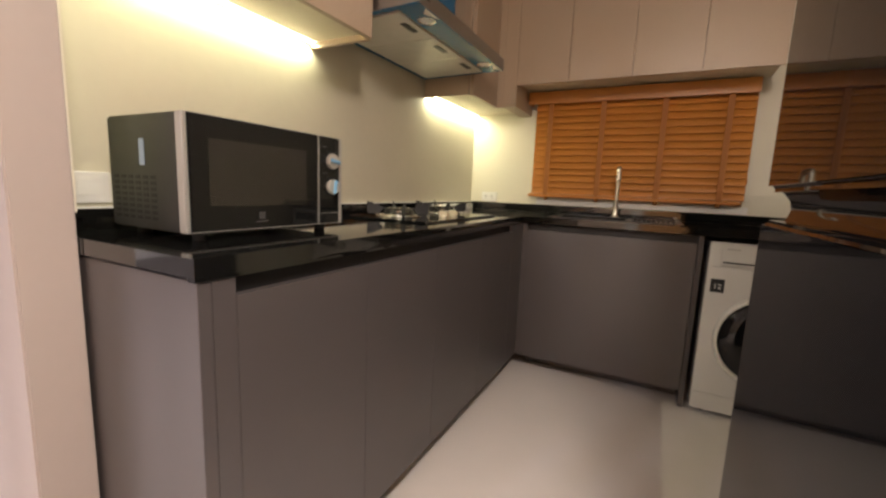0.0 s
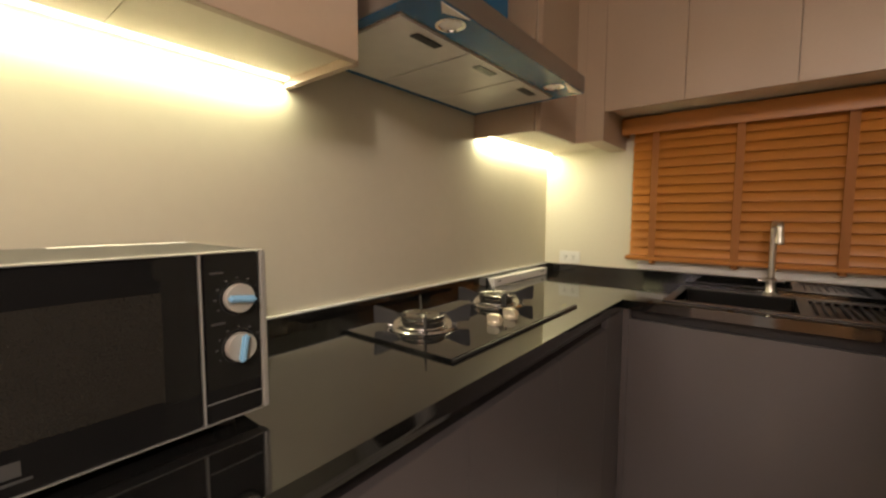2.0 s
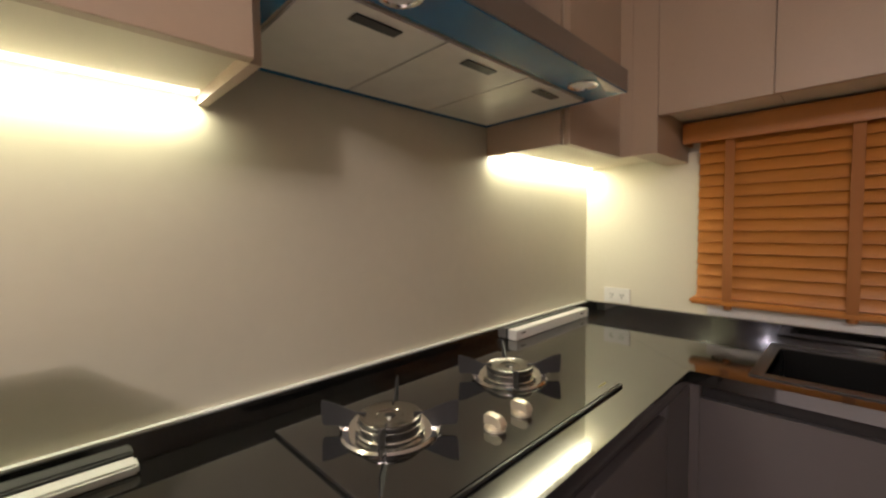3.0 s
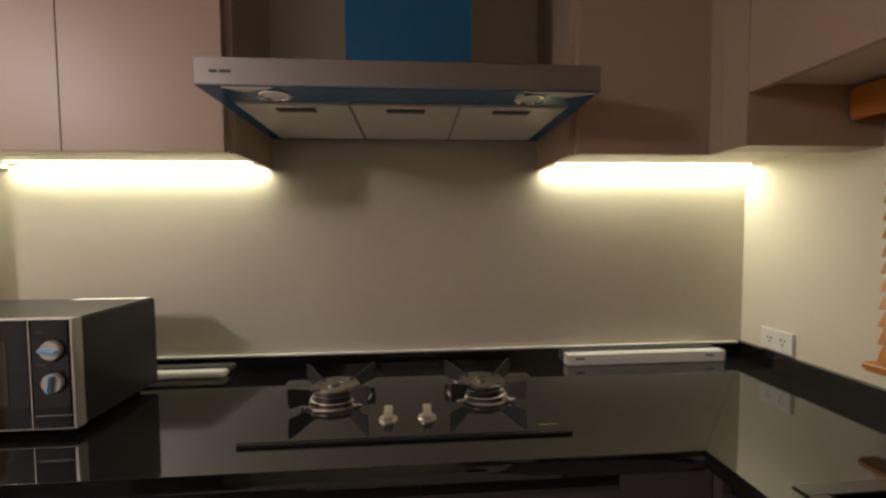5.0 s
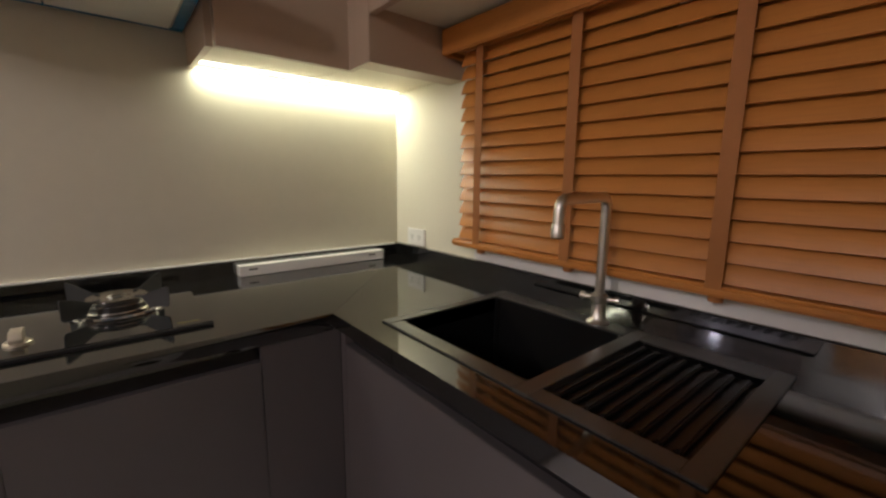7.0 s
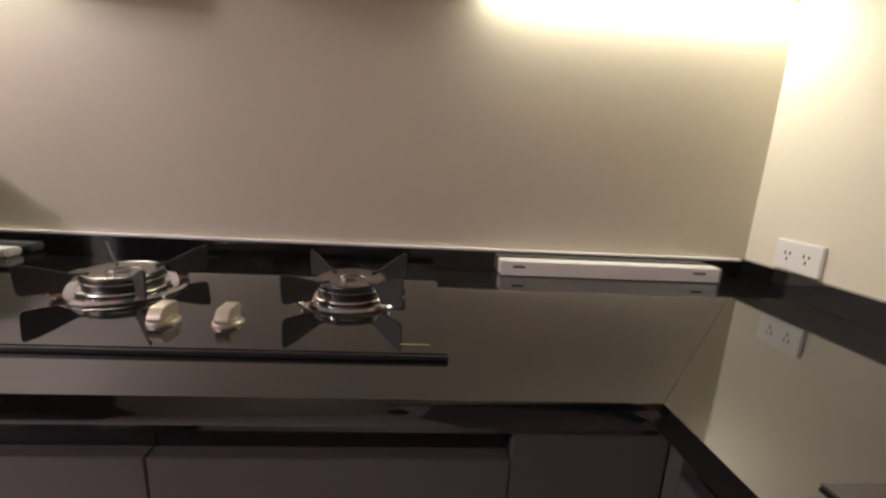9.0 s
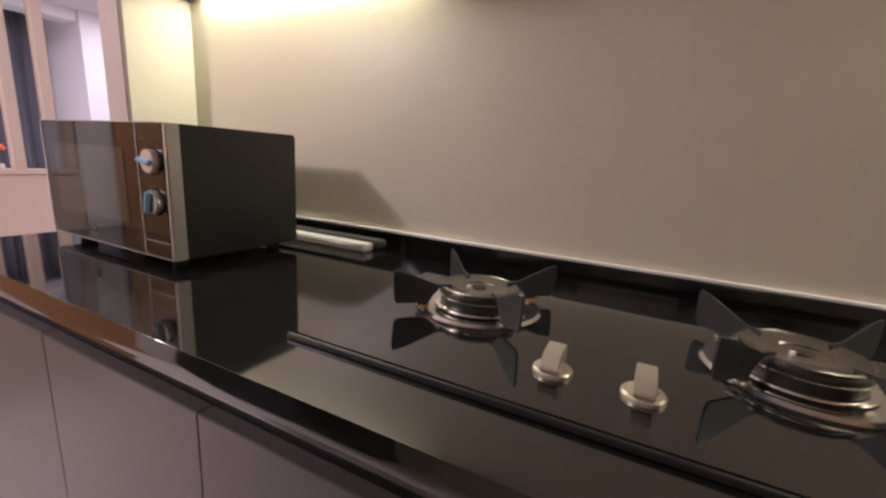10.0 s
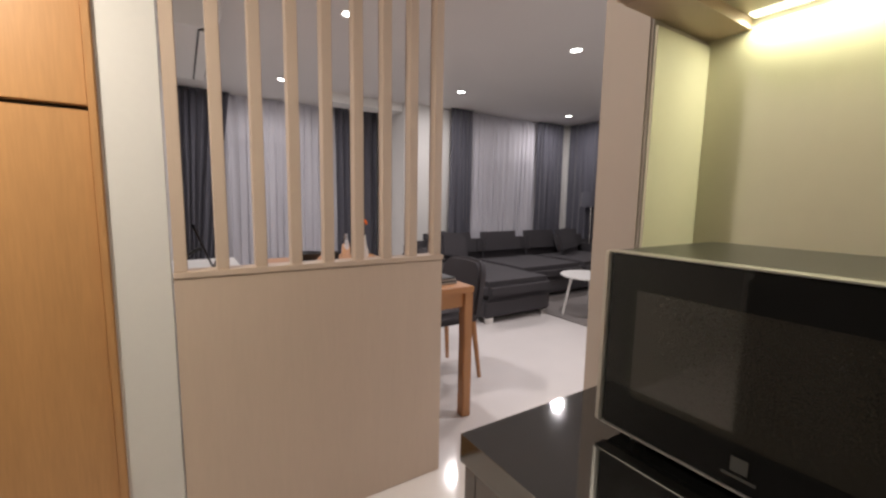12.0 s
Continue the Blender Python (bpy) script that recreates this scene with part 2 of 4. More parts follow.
def tube(bm, pts, r, seg=14):
    """A round pipe along a line of points."""
    pts = [Vector(p) for p in pts]
    rings = []
    for i, p in enumerate(pts):
        d = (pts[min(i + 1, len(pts) - 1)] - pts[max(i - 1, 0)]).normalized()
        q = d.to_track_quat("Z", "Y")
        rings.append([bm.verts.new(p + q @ Vector((r * math.cos(2 * math.pi * k / seg), r * math.sin(2 * math.pi * k / seg), 0))) for k in range(seg)])
    for a, b in zip(rings, rings[1:]):
        off = min(range(seg), key=lambda k: sum((a[j].co - b[(j + k) % seg].co).length for j in range(0, seg, 3)))
        for i in range(seg):
            bm.faces.new((a[i], a[(i + 1) % seg], b[(i + 1 + off) % seg], b[(i + off) % seg]))
    bm.faces.new(rings[0])
    bm.faces.new(rings[-1])
    bmesh.ops.recalc_face_normals(bm, faces=bm.faces)
    return bm


def shade(me, angle=35):
    me.set_sharp_from_angle(angle=radians(angle))


def mesh_from(name, bm, material):
    me = bpy.data.meshes.new(name)
    for f in bm.faces:
        f.smooth = True
    bm.to_mesh(me)
    bm.free()
    shade(me)
    me.materials.append(material)
    return me


def thing(name, base, label, category, group="", kind=""):
    ob = new(name)
    ob.location = base
    ob.empty_display_size = 0.05
    BASE[ob] = Vector(base)
    return tagged(ob, label, category, group, kind)


def part(name, bm, material, parent, label=""):
    """One mesh, built in the room's own coordinates, under a thing or a part."""
    bmesh.ops.translate(bm, verts=bm.verts, vec=-BASE[parent])
    ob = new(name, mesh_from(name, bm, material))
    ob.parent = parent
    BASE[ob] = BASE[parent]
    return tagged(ob, label)


def solid(name, bm, material, label, category, base=None, group="", kind=""):
    """A top-level thing that is one mesh."""
    base = Vector(base or (0, 0, 0))
    bmesh.ops.translate(bm, verts=bm.verts, vec=-base)
    ob = new(name, mesh_from(name, bm, material))
    ob.location = base
    BASE[ob] = base
    return tagged(ob, label, category, group, kind)


def setting(name, bm, material, label, category="wall"):
    return solid(name, bm, material, label, category, kind="structure")


# ---- the rooms ----
RX = 2.10                     # wall behind the refrigerator and washer
PY = -3.41                    # plane of the slatted partition and the oak door
setting("floor", bx(-5.2, 3.95, -8.4, 0.15, -0.1, 0), FLOOR, "glossy off-white polished porcelain floor", "floor")
setting("ceiling", bx(-5.2, 3.95, -8.4, 0.15, CEIL, CEIL + 0.1), CEILING, "plain white painted ceiling", "ceiling")
# unseen slab, added so the hall lamp sits at a height that suits its shadows
setting("ceiling_lowered", bx(-0.118, 3.79, PY - 0.055, 0.14, LOW, LOW + 0.12), CEILING, "unseen lowered white ceiling added over the kitchen for the hall lamp", "ceiling")
setting("wall_west", bx(-0.12, 0, -2.378, 0.15, 0, CEIL), SPLASH, "smooth taupe splashback wall behind the hob")
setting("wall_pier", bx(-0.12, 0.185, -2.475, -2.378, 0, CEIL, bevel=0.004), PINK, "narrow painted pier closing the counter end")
# lighter lining puts some of the LED brightness into the inner face's colour
setting("wall_return", bx(0.0005, 0.178, -2.3775, -2.372, 0.951, 1.518, bevel=0.001), WALL, "thin cream lining added to brighten the inner face of the pier")
bm = bmesh.new()
WX0, WX1, WZ0, WZ1 = 0.50, 1.62, 0.985, 1.64
box(bm, 0, WX0, 0, 0.15, 0, CEIL)
box(bm, WX1, RX, 0, 0.15, 0, CEIL)
box(bm, WX0, WX1, 0, 0.15, 0, WZ0)
box(bm, WX0, WX1, 0, 0.15, WZ1, CEIL)
setting("wall_north", bm, WALL, "cream painted wall with the kitchen window")
setting("wall_east", bx(RX, RX + 0.12, -2.45, 0.15, 0, CEIL), WALL, "cream painted side wall")
setting("wall_hall_north", bx(RX + 0.12, 3.8, -2.45, -2.33, 0, CEIL), WHITE_WALL, "plain white hall wall")
setting("wall_hall_east", bx(3.8, 3.95, -3.56, -2.33, 0, CEIL), WHITE_WALL, "plain white hall end wall")
DX0, DX1, DZ = 1.05, 1.90, 2.05
bm = bmesh.new()
box(bm, 0.91, DX0, PY - 0.15, PY, 0, CEIL)
box(bm, DX1, 3.8, PY - 0.15, PY, 0, CEIL)
box(bm, DX0, DX1, PY - 0.15, PY, DZ, CEIL)
setting("wall_door", bm, WHITE_WALL, "white wall beside the oak door")
setting("wall_living_east", bx(0.98, 1.1, -8.25, PY - 0.15, 0, CEIL), WHITE_WALL, "plain white living room wall")
setting("wall_living_north", bx(-5.15, -0.12, -2.475, -2.40, 0, CEIL), WHITE_WALL, "plain white living room wall")


def wall_with_window(name, axis, w0, w1, a0, a1, o0, o1, z0, z1, label):
    b = bmesh.new()
    for p0, p1, q0, q1 in ((a0, o0, 0, CEIL), (o1, a1, 0, CEIL), (o0, o1, 0, z0), (o0, o1, z1, CEIL)):
        if p1 - p0 < 1e-4:
            continue
        if axis == "y":
            box(b, p0, p1, w0, w1, q0, q1)
        else:
            box(b, w0, w1, p0, p1, q0, q1)
    return setting(name, b, WHITE_WALL, label)


wall_with_window("wall_bay", "y", -8.25, -8.1, -1.75, 0.98, -1.0, 0.6, 0.05, 2.02, "white wall with a tall window")
setting("wall_jog", bx(-1.87, -1.75, -8.25, -7.1, 0, CEIL), WHITE_WALL, "short white return wall beside the bay")
wall_with_window("wall_sofa", "y", -7.25, -7.1, -5.15, -1.87, -4.28, -2.88, 0.92, 1.87, "white wall with a window behind the sofa")
wall_with_window("wall_living_west", "x", -5.15, -5.0, -7.1, -2.475, -6.6, -5.0, 0.75, 2.15, "white wall with a curtained window")
setting("ceiling_beam", bx(-1.745, -0.72, -7.45, -7.15, 2.40, CEIL - 0.002), WHITE_WALL, "white boxed beam under the ceiling", "beam")

# ---- baseboards, door, partition ----
setting("baseboard", bx(0.915, DX0 - 0.002, PY, PY + 0.012, 0, 0.09, bevel=0.003), WHITE, "low white painted baseboard", "baseboard")

door = thing("door_1", (1.48, PY, 0), "closed honey oak door with a horizontal groove", "door", kind="structure")
bm = bmesh.new()
box(bm, DX0, DX0 + 0.02, PY - 0.10, PY + 0.012, 0, DZ, bevel=0.003)
box(bm, DX1 - 0.02, DX1, PY - 0.10, PY + 0.012, 0, DZ, bevel=0.003)
box(bm, DX0 + 0.02, DX1 - 0.02, PY - 0.10, PY + 0.012, DZ - 0.02, DZ, bevel=0.003)
part("door_frame", bm, OAK, door)
GZ = 1.445
leaf = part("door_leaf", bx(DX0 + 0.0205, DX1 - 0.0205, PY - 0.045, PY - 0.008, 0.006, GZ - 0.006, bevel=0.003), OAK, door)
part("upper_panel", bx(DX0 + 0.0205, DX1 - 0.0205, PY - 0.045, PY - 0.008, GZ + 0.006, DZ - 0.0205, bevel=0.003), OAK, door)
part("groove", bx(DX0 + 0.0205, DX1 - 0.0205, PY - 0.043, PY - 0.03, GZ - 0.006, GZ + 0.006), SLOT, door, "dark shadow groove")
bm = rod(bmesh.new(), (1.79, PY - 0.008, 1.0), (1.79, PY + 0.05, 1.0), 0.012)
rod(bm, (1.79, PY + 0.05, 1.0), (1.68, PY + 0.05, 1.0), 0.010)
part("door_handle", bm, STEEL, leaf, "brushed steel lever handle")

# half-height partition with upright slats above
HX0, HX1, HZ = -0.055, 0.905, 0.985
screen = thing("slatted_partition", ((HX0 + HX1) / 2, PY, 0), "pale wood half-height partition with upright slats", "partition", kind="structure")
part("lower_panel", bx(HX0, HX1, PY - 0.06, PY + 0.004, 0, HZ - 0.022, bevel=0.002), PALE, screen)
part("cap", bx(HX0 - 0.004, HX1, PY - 0.066, PY + 0.008, HZ - 0.020, HZ, bevel=0.002), PALE, screen, "pale wood ledge")
n = 9
for i in range(n):
    x = HX1 - 0.02 - i * (HX1 - HX0 - 0.042) / (n - 1)
    w = 0.018
    part("slat", bx(x - w, x + w - 0, PY - 0.052, PY - 0.004, HZ, LOW - 0.001, bevel=0.002), PALE, screen)

# ---- kitchen window ----
win = thing("window_1", (1.06, 0.06, WZ0), "white framed kitchen window behind the lowered blind", "window", kind="structure")
bm = bmesh.new()
f = 0.045
for x0, x1, z0, z1 in ((WX0, WX0 + f, WZ0, WZ1), (WX1 - f, WX1, WZ0, WZ1), (WX0 + f, WX1 - f, WZ0, WZ0 + f), (WX0 + f, WX1 - f, WZ1 - f, WZ1), (1.04, 1.08, WZ0 + f, WZ1 - f)):
    box(bm, x0, x1, 0.03, 0.09, z0, z1, bevel=0.004)
part("window_frame", bm, WHITE_METAL, win)
part("window_sill", bx(WX0 - 0.015, WX1 + 0.03, -0.016, 0.03, WZ0 - 0.03, WZ0 + 0.012, bevel=0.003), WHITE, win)
for x0, x1 in ((WX0 + f, 1.04), (1.08, WX1 - f)):
    p = part("pane", bx(x0, x1, 0.057, 0.063, WZ0 + f, WZ1 - f), TINT, win)

# ---- wooden venetian blind ----
BX0, BX1 = 0.445, 1.606
blind = thing("venetian_blind", (1.04, -0.05, 1.655), "lowered orange-stained wooden venetian blind with cloth tapes", "blind")
part("valance", bx(BX0 - 0.03, BX1 + 0.015, -0.105, -0.093, 1.585, 1.66, bevel=0.004), BLIND, blind)
part("valance_return", bx(BX0 - 0.03, BX0 - 0.019, -0.092, -0.004, 1.585, 1.66, bevel=0.002), BLIND, blind)
part("head_rail", bx(BX0 - 0.018, BX1, -0.088, -0.015, 1.60, 1.655, bevel=0.002), BLIND, blind)
PITCH = 0.0403
slat_me = None
NS = 15
for i in range(NS):
    z = 1.051 + PITCH * i
    if slat_me is None:
        bm = bmesh.new()
        half, tilt = 0.024, radians(64)
        pts = []
        for k in range(5):
            u = -half + 2 * half * k / 4
            c = 0.0022 * (1 - (u / half) ** 2)
            pts.append((u, c))
        outline = pts + [(u, c - 0.003) for u, c in reversed(pts)]
        rot = [(u * math.cos(tilt) - c * math.sin(tilt), u * math.sin(tilt) + c * math.cos(tilt)) for u, c in outline]
        prism(bm, rot, "x", -(BX1 - BX0) / 2, (BX1 - BX0) / 2)
        slat_me = mesh_from("slat", bm, BLIND)
    s = new("slat", slat_me)
    s.parent = blind
    s.location = (0, 0, z - 1.655)
    s.rotation_euler = (radians(random.uniform(-3, 3)), 0, 0)
    BASE[s] = Vector((1.04, -0.05, z))
part("bottom_rail", bx(BX0 - 0.004, BX1, -0.080, -0.026, 1.004, 1.026, bevel=0.006, seg=3), BLIND, blind)
for x in (0.557, 0.87, 1.196, 1.504):
    t = part("ladder_tape", bx(x - 0.014, x + 0.014, -0.0795, -0.0785, 1.012, 1.62), TAPE, blind, "dull orange cloth tape")
    part("tape_knob", lathe(bmesh.new(), [(0.004, 0.9885), (0.013, 0.991), (0.014, 0.998), (0.013, 1.004)], (x, -0.055, 0), 12), TAPE, blind)
bm = tube(bmesh.new(), [(BX1 + 0.01, -0.03, 1.66), (BX1 + 0.012, -0.03, 1.4), (BX1 + 0.014, -0.03, 1.16)], 0.0015, 6)
cord = part("pull_cord", bm, WHITE, blind)
part("cord_weight", lathe(bmesh.new(), [(0.003, 1.16), (0.009, 1.135), (0.007, 1.12)], (BX1 + 0.014, -0.03, 0), 10), BLIND, cord)

# ---- worktop ----
CX, CY, CZ, CT = 0.565, -0.55, 0.90, 0.034
CE = -2.376
SX0, SX1, SY0, SY1 = 0.684, 1.335, -0.487, -0.088     # sink's rim
worktop = thing("worktop", (0.3, -1.2, CZ), "polished black granite L-shaped worktop with upstand", "worktop")
bm = bmesh.new()
prism(bm, [(0.0, CE), (CX, CE), (CX, CY), (0.0, -0.0003)], "z", CZ - CT, CZ)
bmesh.ops.bevel(bm, geom=bm.edges[:], offset=0.0002, segments=1, affect="EDGES")
part("hob_side_slab", bm, GRANITE, worktop)
bm = prism(bmesh.new(), [(0.0003, 0.0), (CX + 0.0003, CY), (SX0 + 0.03, CY), (SX0 + 0.03, 0.0)], "z", CZ - CT, CZ)
bmesh.ops.bevel(bm, geom=bm.edges[:], offset=0.0002, segments=1, affect="EDGES")
part("window_side_slab", bm, GRANITE, worktop)
for x0, x1, y0, y1 in ((SX1 - 0.03, RX, CY, 0.0), (SX0 + 0.03, SX1 - 0.03, CY, SY0 + 0.03), (SX0 + 0.03, SX1 - 0.03, SY1 - 0.03, 0.0)):
    part("window_side_slab", bx(x0, x1, y0, y1, CZ - CT, CZ), GRANITE, worktop)
part("upstand", bx(0.0, 0.02, CE + 0.0, -0.02, CZ + 0.0005, CZ + 0.047, bevel=0.0015), GRANITE, worktop)
part("window_upstand", bx(0.0, RX, -0.02, 0.0, CZ + 0.0005, CZ + 0.052, bevel=0.0015), GRANITE, worktop)
part("sealant_bead", bx(0.0005, 0.013, CE, -0.02, CZ + 0.0472, CZ + 0.0512), WHITE, worktop, "thin white sealant line")
part("front_drop", bx(CX - 0.018, CX, CE, CY, CZ - CT - 0.006, CZ - CT), GRANITE, worktop)

# ---- base cabinets ----
FX = 0.561                     # door faces along the hob
FY = -0.53                     # door faces along the window
ZT, ZD = CZ - CT - 0.006, 0.824
end = thing("end_panel", (0.28, CE + 0.04, 0), "grey laminate end panel of the counter", "panel")
part("side_board", bx(0.022, FX, CE + 0.006, CE + 0.03, 0, ZT, bevel=0.001), GREY, end)
part("front_stile", bx(FX - 0.02, FX, CE + 0.031, -2.300, 0, ZT, bevel=0.001), GREY, end)


def base_unit(y0, y1, label):
    c = thing("base_cabinet", (0.27, (y0 + y1) / 2, 0), label, "cabinet", "base cabinets")
    part("carcass", bx(0.025, FX - 0.023, y0 + 0.0005, y1 - 0.0005, 0.1, ZD - 0.04), GREY, c)
    part("plinth", bx(0.44, 0.488, y0 + 0.0005, y1 - 0.0005, 0, 0.1), GREY, c)
    part("door", bx(FX - 0.020, FX, y0 + 0.0005, y1 - 0.0005, 0.095, ZD, bevel=0.0012), GREY, c)
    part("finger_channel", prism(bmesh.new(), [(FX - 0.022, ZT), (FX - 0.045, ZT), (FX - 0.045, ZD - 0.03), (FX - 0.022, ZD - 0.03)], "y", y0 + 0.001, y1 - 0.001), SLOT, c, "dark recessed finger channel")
    return c


for y0, y1 in ((-2.300, -1.922), (-1.922, -1.538), (-1.538, -1.112), (-1.112, -0.715)):
    base_unit(y0, y1, "grey laminate handleless base cabinet under the hob run")
corner = thing("corner_filler", (0.3, -0.6, 0), "grey laminate corner cabinet filling the L", "cabinet")
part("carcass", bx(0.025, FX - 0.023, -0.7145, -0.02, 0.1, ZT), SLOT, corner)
part("front", bx(FX - 0.020, FX, -0.7145, FY - 0.001, 0.095, ZT, bevel=0.001), GREY, corner)
part("plinth", bx(0.44, 0.488, -0.7145, -0.36, 0, 0.1), GREY, corner)


def sink_unit(x0, x1, label):
    c = thing("sink_cabinet", ((x0 + x1) / 2, -0.27, 0), label, "cabinet", "sink cabinets")
    part("carcass", bx(x0 + 0.0005, x1 - 0.0005, FY + 0.023, -0.03, 0.1, 0.68), GREY, c)
    part("plinth", bx(x0 + 0.0005, x1 - 0.0005, -0.37, -0.33, 0, 0.1), GREY, c)
    part("door", bx(x0 + 0.0006, x1 - 0.0015, FY, FY + 0.020, 0.095, ZD, bevel=0.0012), GREY, c)
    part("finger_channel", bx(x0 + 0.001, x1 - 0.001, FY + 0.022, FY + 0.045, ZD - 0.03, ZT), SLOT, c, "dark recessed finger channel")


part("window_stile", bx(FX + 0.0005, 0.585, FY, FY + 0.02, 0.095, ZT, bevel=0.0005), GREY, corner)
sink_unit(0.585, 1.40, "grey laminate sink cabinet under the window")
endp = solid("washer_side_panel", bx(1.402, 1.425, FY + 0.03, -0.02, 0, ZT, bevel=0.001), GREY, "grey laminate panel beside the washer", "panel", (1.41, -0.27, 0))

# ---- upper cabinets ----
UZ, UX, UT = 1.528, 0.29, LOW - 0.002


def wall_unit(y0, y1, label):
    c = thing("wall_cabinet", (0.14, (y0 + y1) / 2, UZ), label, "cabinet", "wall cabinets")
    part("carcass", bx(0.002, UX - 0.021, y0 + 0.0005, y1 - 0.0005, UZ + 0.020, UT), CARCASS, c, "cream cabinet underside")
    part("door", bx(UX - 0.020, UX, y0 + 0.001, y1 - 0.001, UZ, UT, bevel=0.001), LAMINATE, c)
    return c


c = wall_unit(-2.3775, -1.932, "beige laminate wall cabinet above the microwave")
part("soffit", bx(0.002, UX - 0.021, -2.3772, -2.305, UZ, UZ + 0.0195), LAMINATE, c)
c = wall_unit(-1.932, -1.566, "beige laminate wall cabinet next to the cooker hood")
part("side_cheek", bx(0.002, UX - 0.021, -1.566, -1.5495, UZ, UT), LAMINATE, c)
c = wall_unit(-0.700, -0.33, "beige laminate wall cabinet in the corner")
part("side_cheek", bx(0.002, UX - 0.021, -0.717, -0.7005, UZ, UT), LAMINATE, c)
c = thing("corner_wall_cabinet", (0.2, -0.16, UZ), "beige laminate corner cabinet beside the blind", "cabinet")
part("carcass", bx(0.002, 0.33, -0.3295, -0.003, UZ + 0.020, UT), CARCASS, c)
part("filler", bx(0.270, 0.33, -0.3495, -0.331, UZ, UT), LAMINATE, c)
part("side_board", bx(0.3305, 0.41, -0.35, -0.003, UZ, UT, bevel=0.001), LAMINATE, c)
VZ = 1.665
xs = (0.4105, 0.704, 1.027, 1.338, 1.66)
for x0, x1 in zip(xs, xs[1:]):
    c = thing("window_wall_cabinet", ((x0 + x1) / 2, -0.16, VZ), "beige laminate cabinet above the window blind", "cabinet", "cabinets above the window")
    part("carcass", bx(x0 + 0.0005, x1 - 0.0005, -0.329, -0.003, VZ + 0.004, UT), CARCASS, c)
    part("door", bx(x0 + 0.001, x1 - 0.001, -0.35, -0.330, VZ - 0.018, UT, bevel=0.001), LAMINATE, c)
# led tapes stuck under the wall cabinets along the wall
for y0, y1 in STRIPS:
    s = thing("led_strip", (LED_X, (y0 + y1) / 2, UZ + 0.020), "glowing warm-white LED tape under the wall cabinet", "lamp", "led strips")
    part("tape", bx(0.006, LED_X + 0.010, y0, y1, UZ + 0.0165, UZ + 0.0197), TAPE_LED, s, "glowing milky tape")
    me = None
    k = int((y1 - y0) / 0.0166)
    for i in range(k):
        y = y0 + (i + 0.5) * (y1 - y0) / k
        if me is None:
            me = mesh_from("led", bx(-0.0028, 0.0028, -0.0028, 0.0028, -0.001, 0.001), LED)
        o = new("led", me)
        o.parent = s
        o.location = Vector((LED_X, y, UZ + 0.0152)) - BASE[s]

# ---- cooker hood ----
HY0, HY1 = -1.548, -0.722
hood = thing("cooker_hood", (0.25, -1.135, 1.62), "stainless cooker hood still partly in blue protective film", "cooker hood")
bm = prism(bmesh.new(), [(0.0, 1.622), (0.03, 1.622), (0.46, 1.628), (0.46, 1.682), (0.0, 1.70)], "y", HY0, HY1)
bmesh.ops.bevel(bm, geom=bm.edges[:], offset=0.0015, segments=1, affect="EDGES")
part("canopy", bm, STEEL, hood)
part("chimney", bx(0.052, 0.30, -1.277, -0.973, 1.69, UT, bevel=0.002), STEEL, hood)
for y0, y1 in ((HY0 + 0.030, HY0 + 0.046), (HY0 + 0.049, HY0 + 0.072)):
    part("maker_mark", bx(0.4601, 0.4606, y0, y1, 1.651, 1.657), BADGE, hood, "small dark print")
part("chimney_film", bx(0.301, 0.3022, -1.276, -0.974, 1.69, UT), FILM, hood, "blue film on the chimney")
SL = 0.006 / 0.43
def under(x, d):
    return 1.622 + max(0, x - 0.03) * SL - d
bm = prism(bmesh.new(), [(0.365, under(0.365, 0.0015)), (0.458, under(0.458, 0.0015)), (0.458, under(0.458, 0.0003)), (0.365, under(0.365, 0.0003))], "y", HY0 + 0.002, HY1 - 0.002)
part("front_film", bm, FILM, hood, "blue protective film")
for y0, y1 in ((HY0 + 0.002, HY0 + 0.03), (HY1 - 0.03, HY1 - 0.002)):
    part("side_film", prism(bmesh.new(), [(0.03, under(0.03, 0.0015)), (0.364, under(0.364, 0.0015)), (0.364, under(0.364, 0.0003)), (0.03, under(0.03, 0.0003))], "y", y0, y1), FILM, hood, "blue protective film")
for y0, y1, y2 in ((HY0 + 0.050, HY0 + 0.150, HY0 + 0.085), (HY1 - 0.006, HY1 - 0.165, HY1 - 0.060)):
    bm = bmesh.new()
    prism(bm, [(0.4565, y0), (0.4565, y1), (0.430, y2)], "z", under(0.455, 0.0045), under(0.455, 0.0025))
    part("bare_steel_patch", bm, FILTER, hood, "pale bare steel where the film is peeled")
part("rear_film", bx(0.005, 0.028, HY0 + 0.002, HY1 - 0.002, 1.6195, 1.6215), FILM, hood, "blue protective film")
fy = (HY0 + 0.034, HY1 - 0.034)
for i in range(3):
    a = fy[0] + (fy[1] - fy[0]) * i / 3 + 0.003
    b = fy[0] + (fy[1] - fy[0]) * (i + 1) / 3 - 0.003
    p = part("grease_filter", prism(bmesh.new(), [(0.034, under(0.034, 0.006)), (0.358, under(0.358, 0.006)), (0.358, under(0.358, 0.0005)), (0.034, under(0.034, 0.0005))], "y", a, b), FILTER, hood)
    m_ = (a + b) / 2
    part("filter_latch", bx(0.31, 0.335, m_ - 0.045, m_ + 0.045, under(0.32, 0.0085), under(0.32, 0.0062), bevel=0.0008), BLACK_METAL, p, "recessed dark latch")
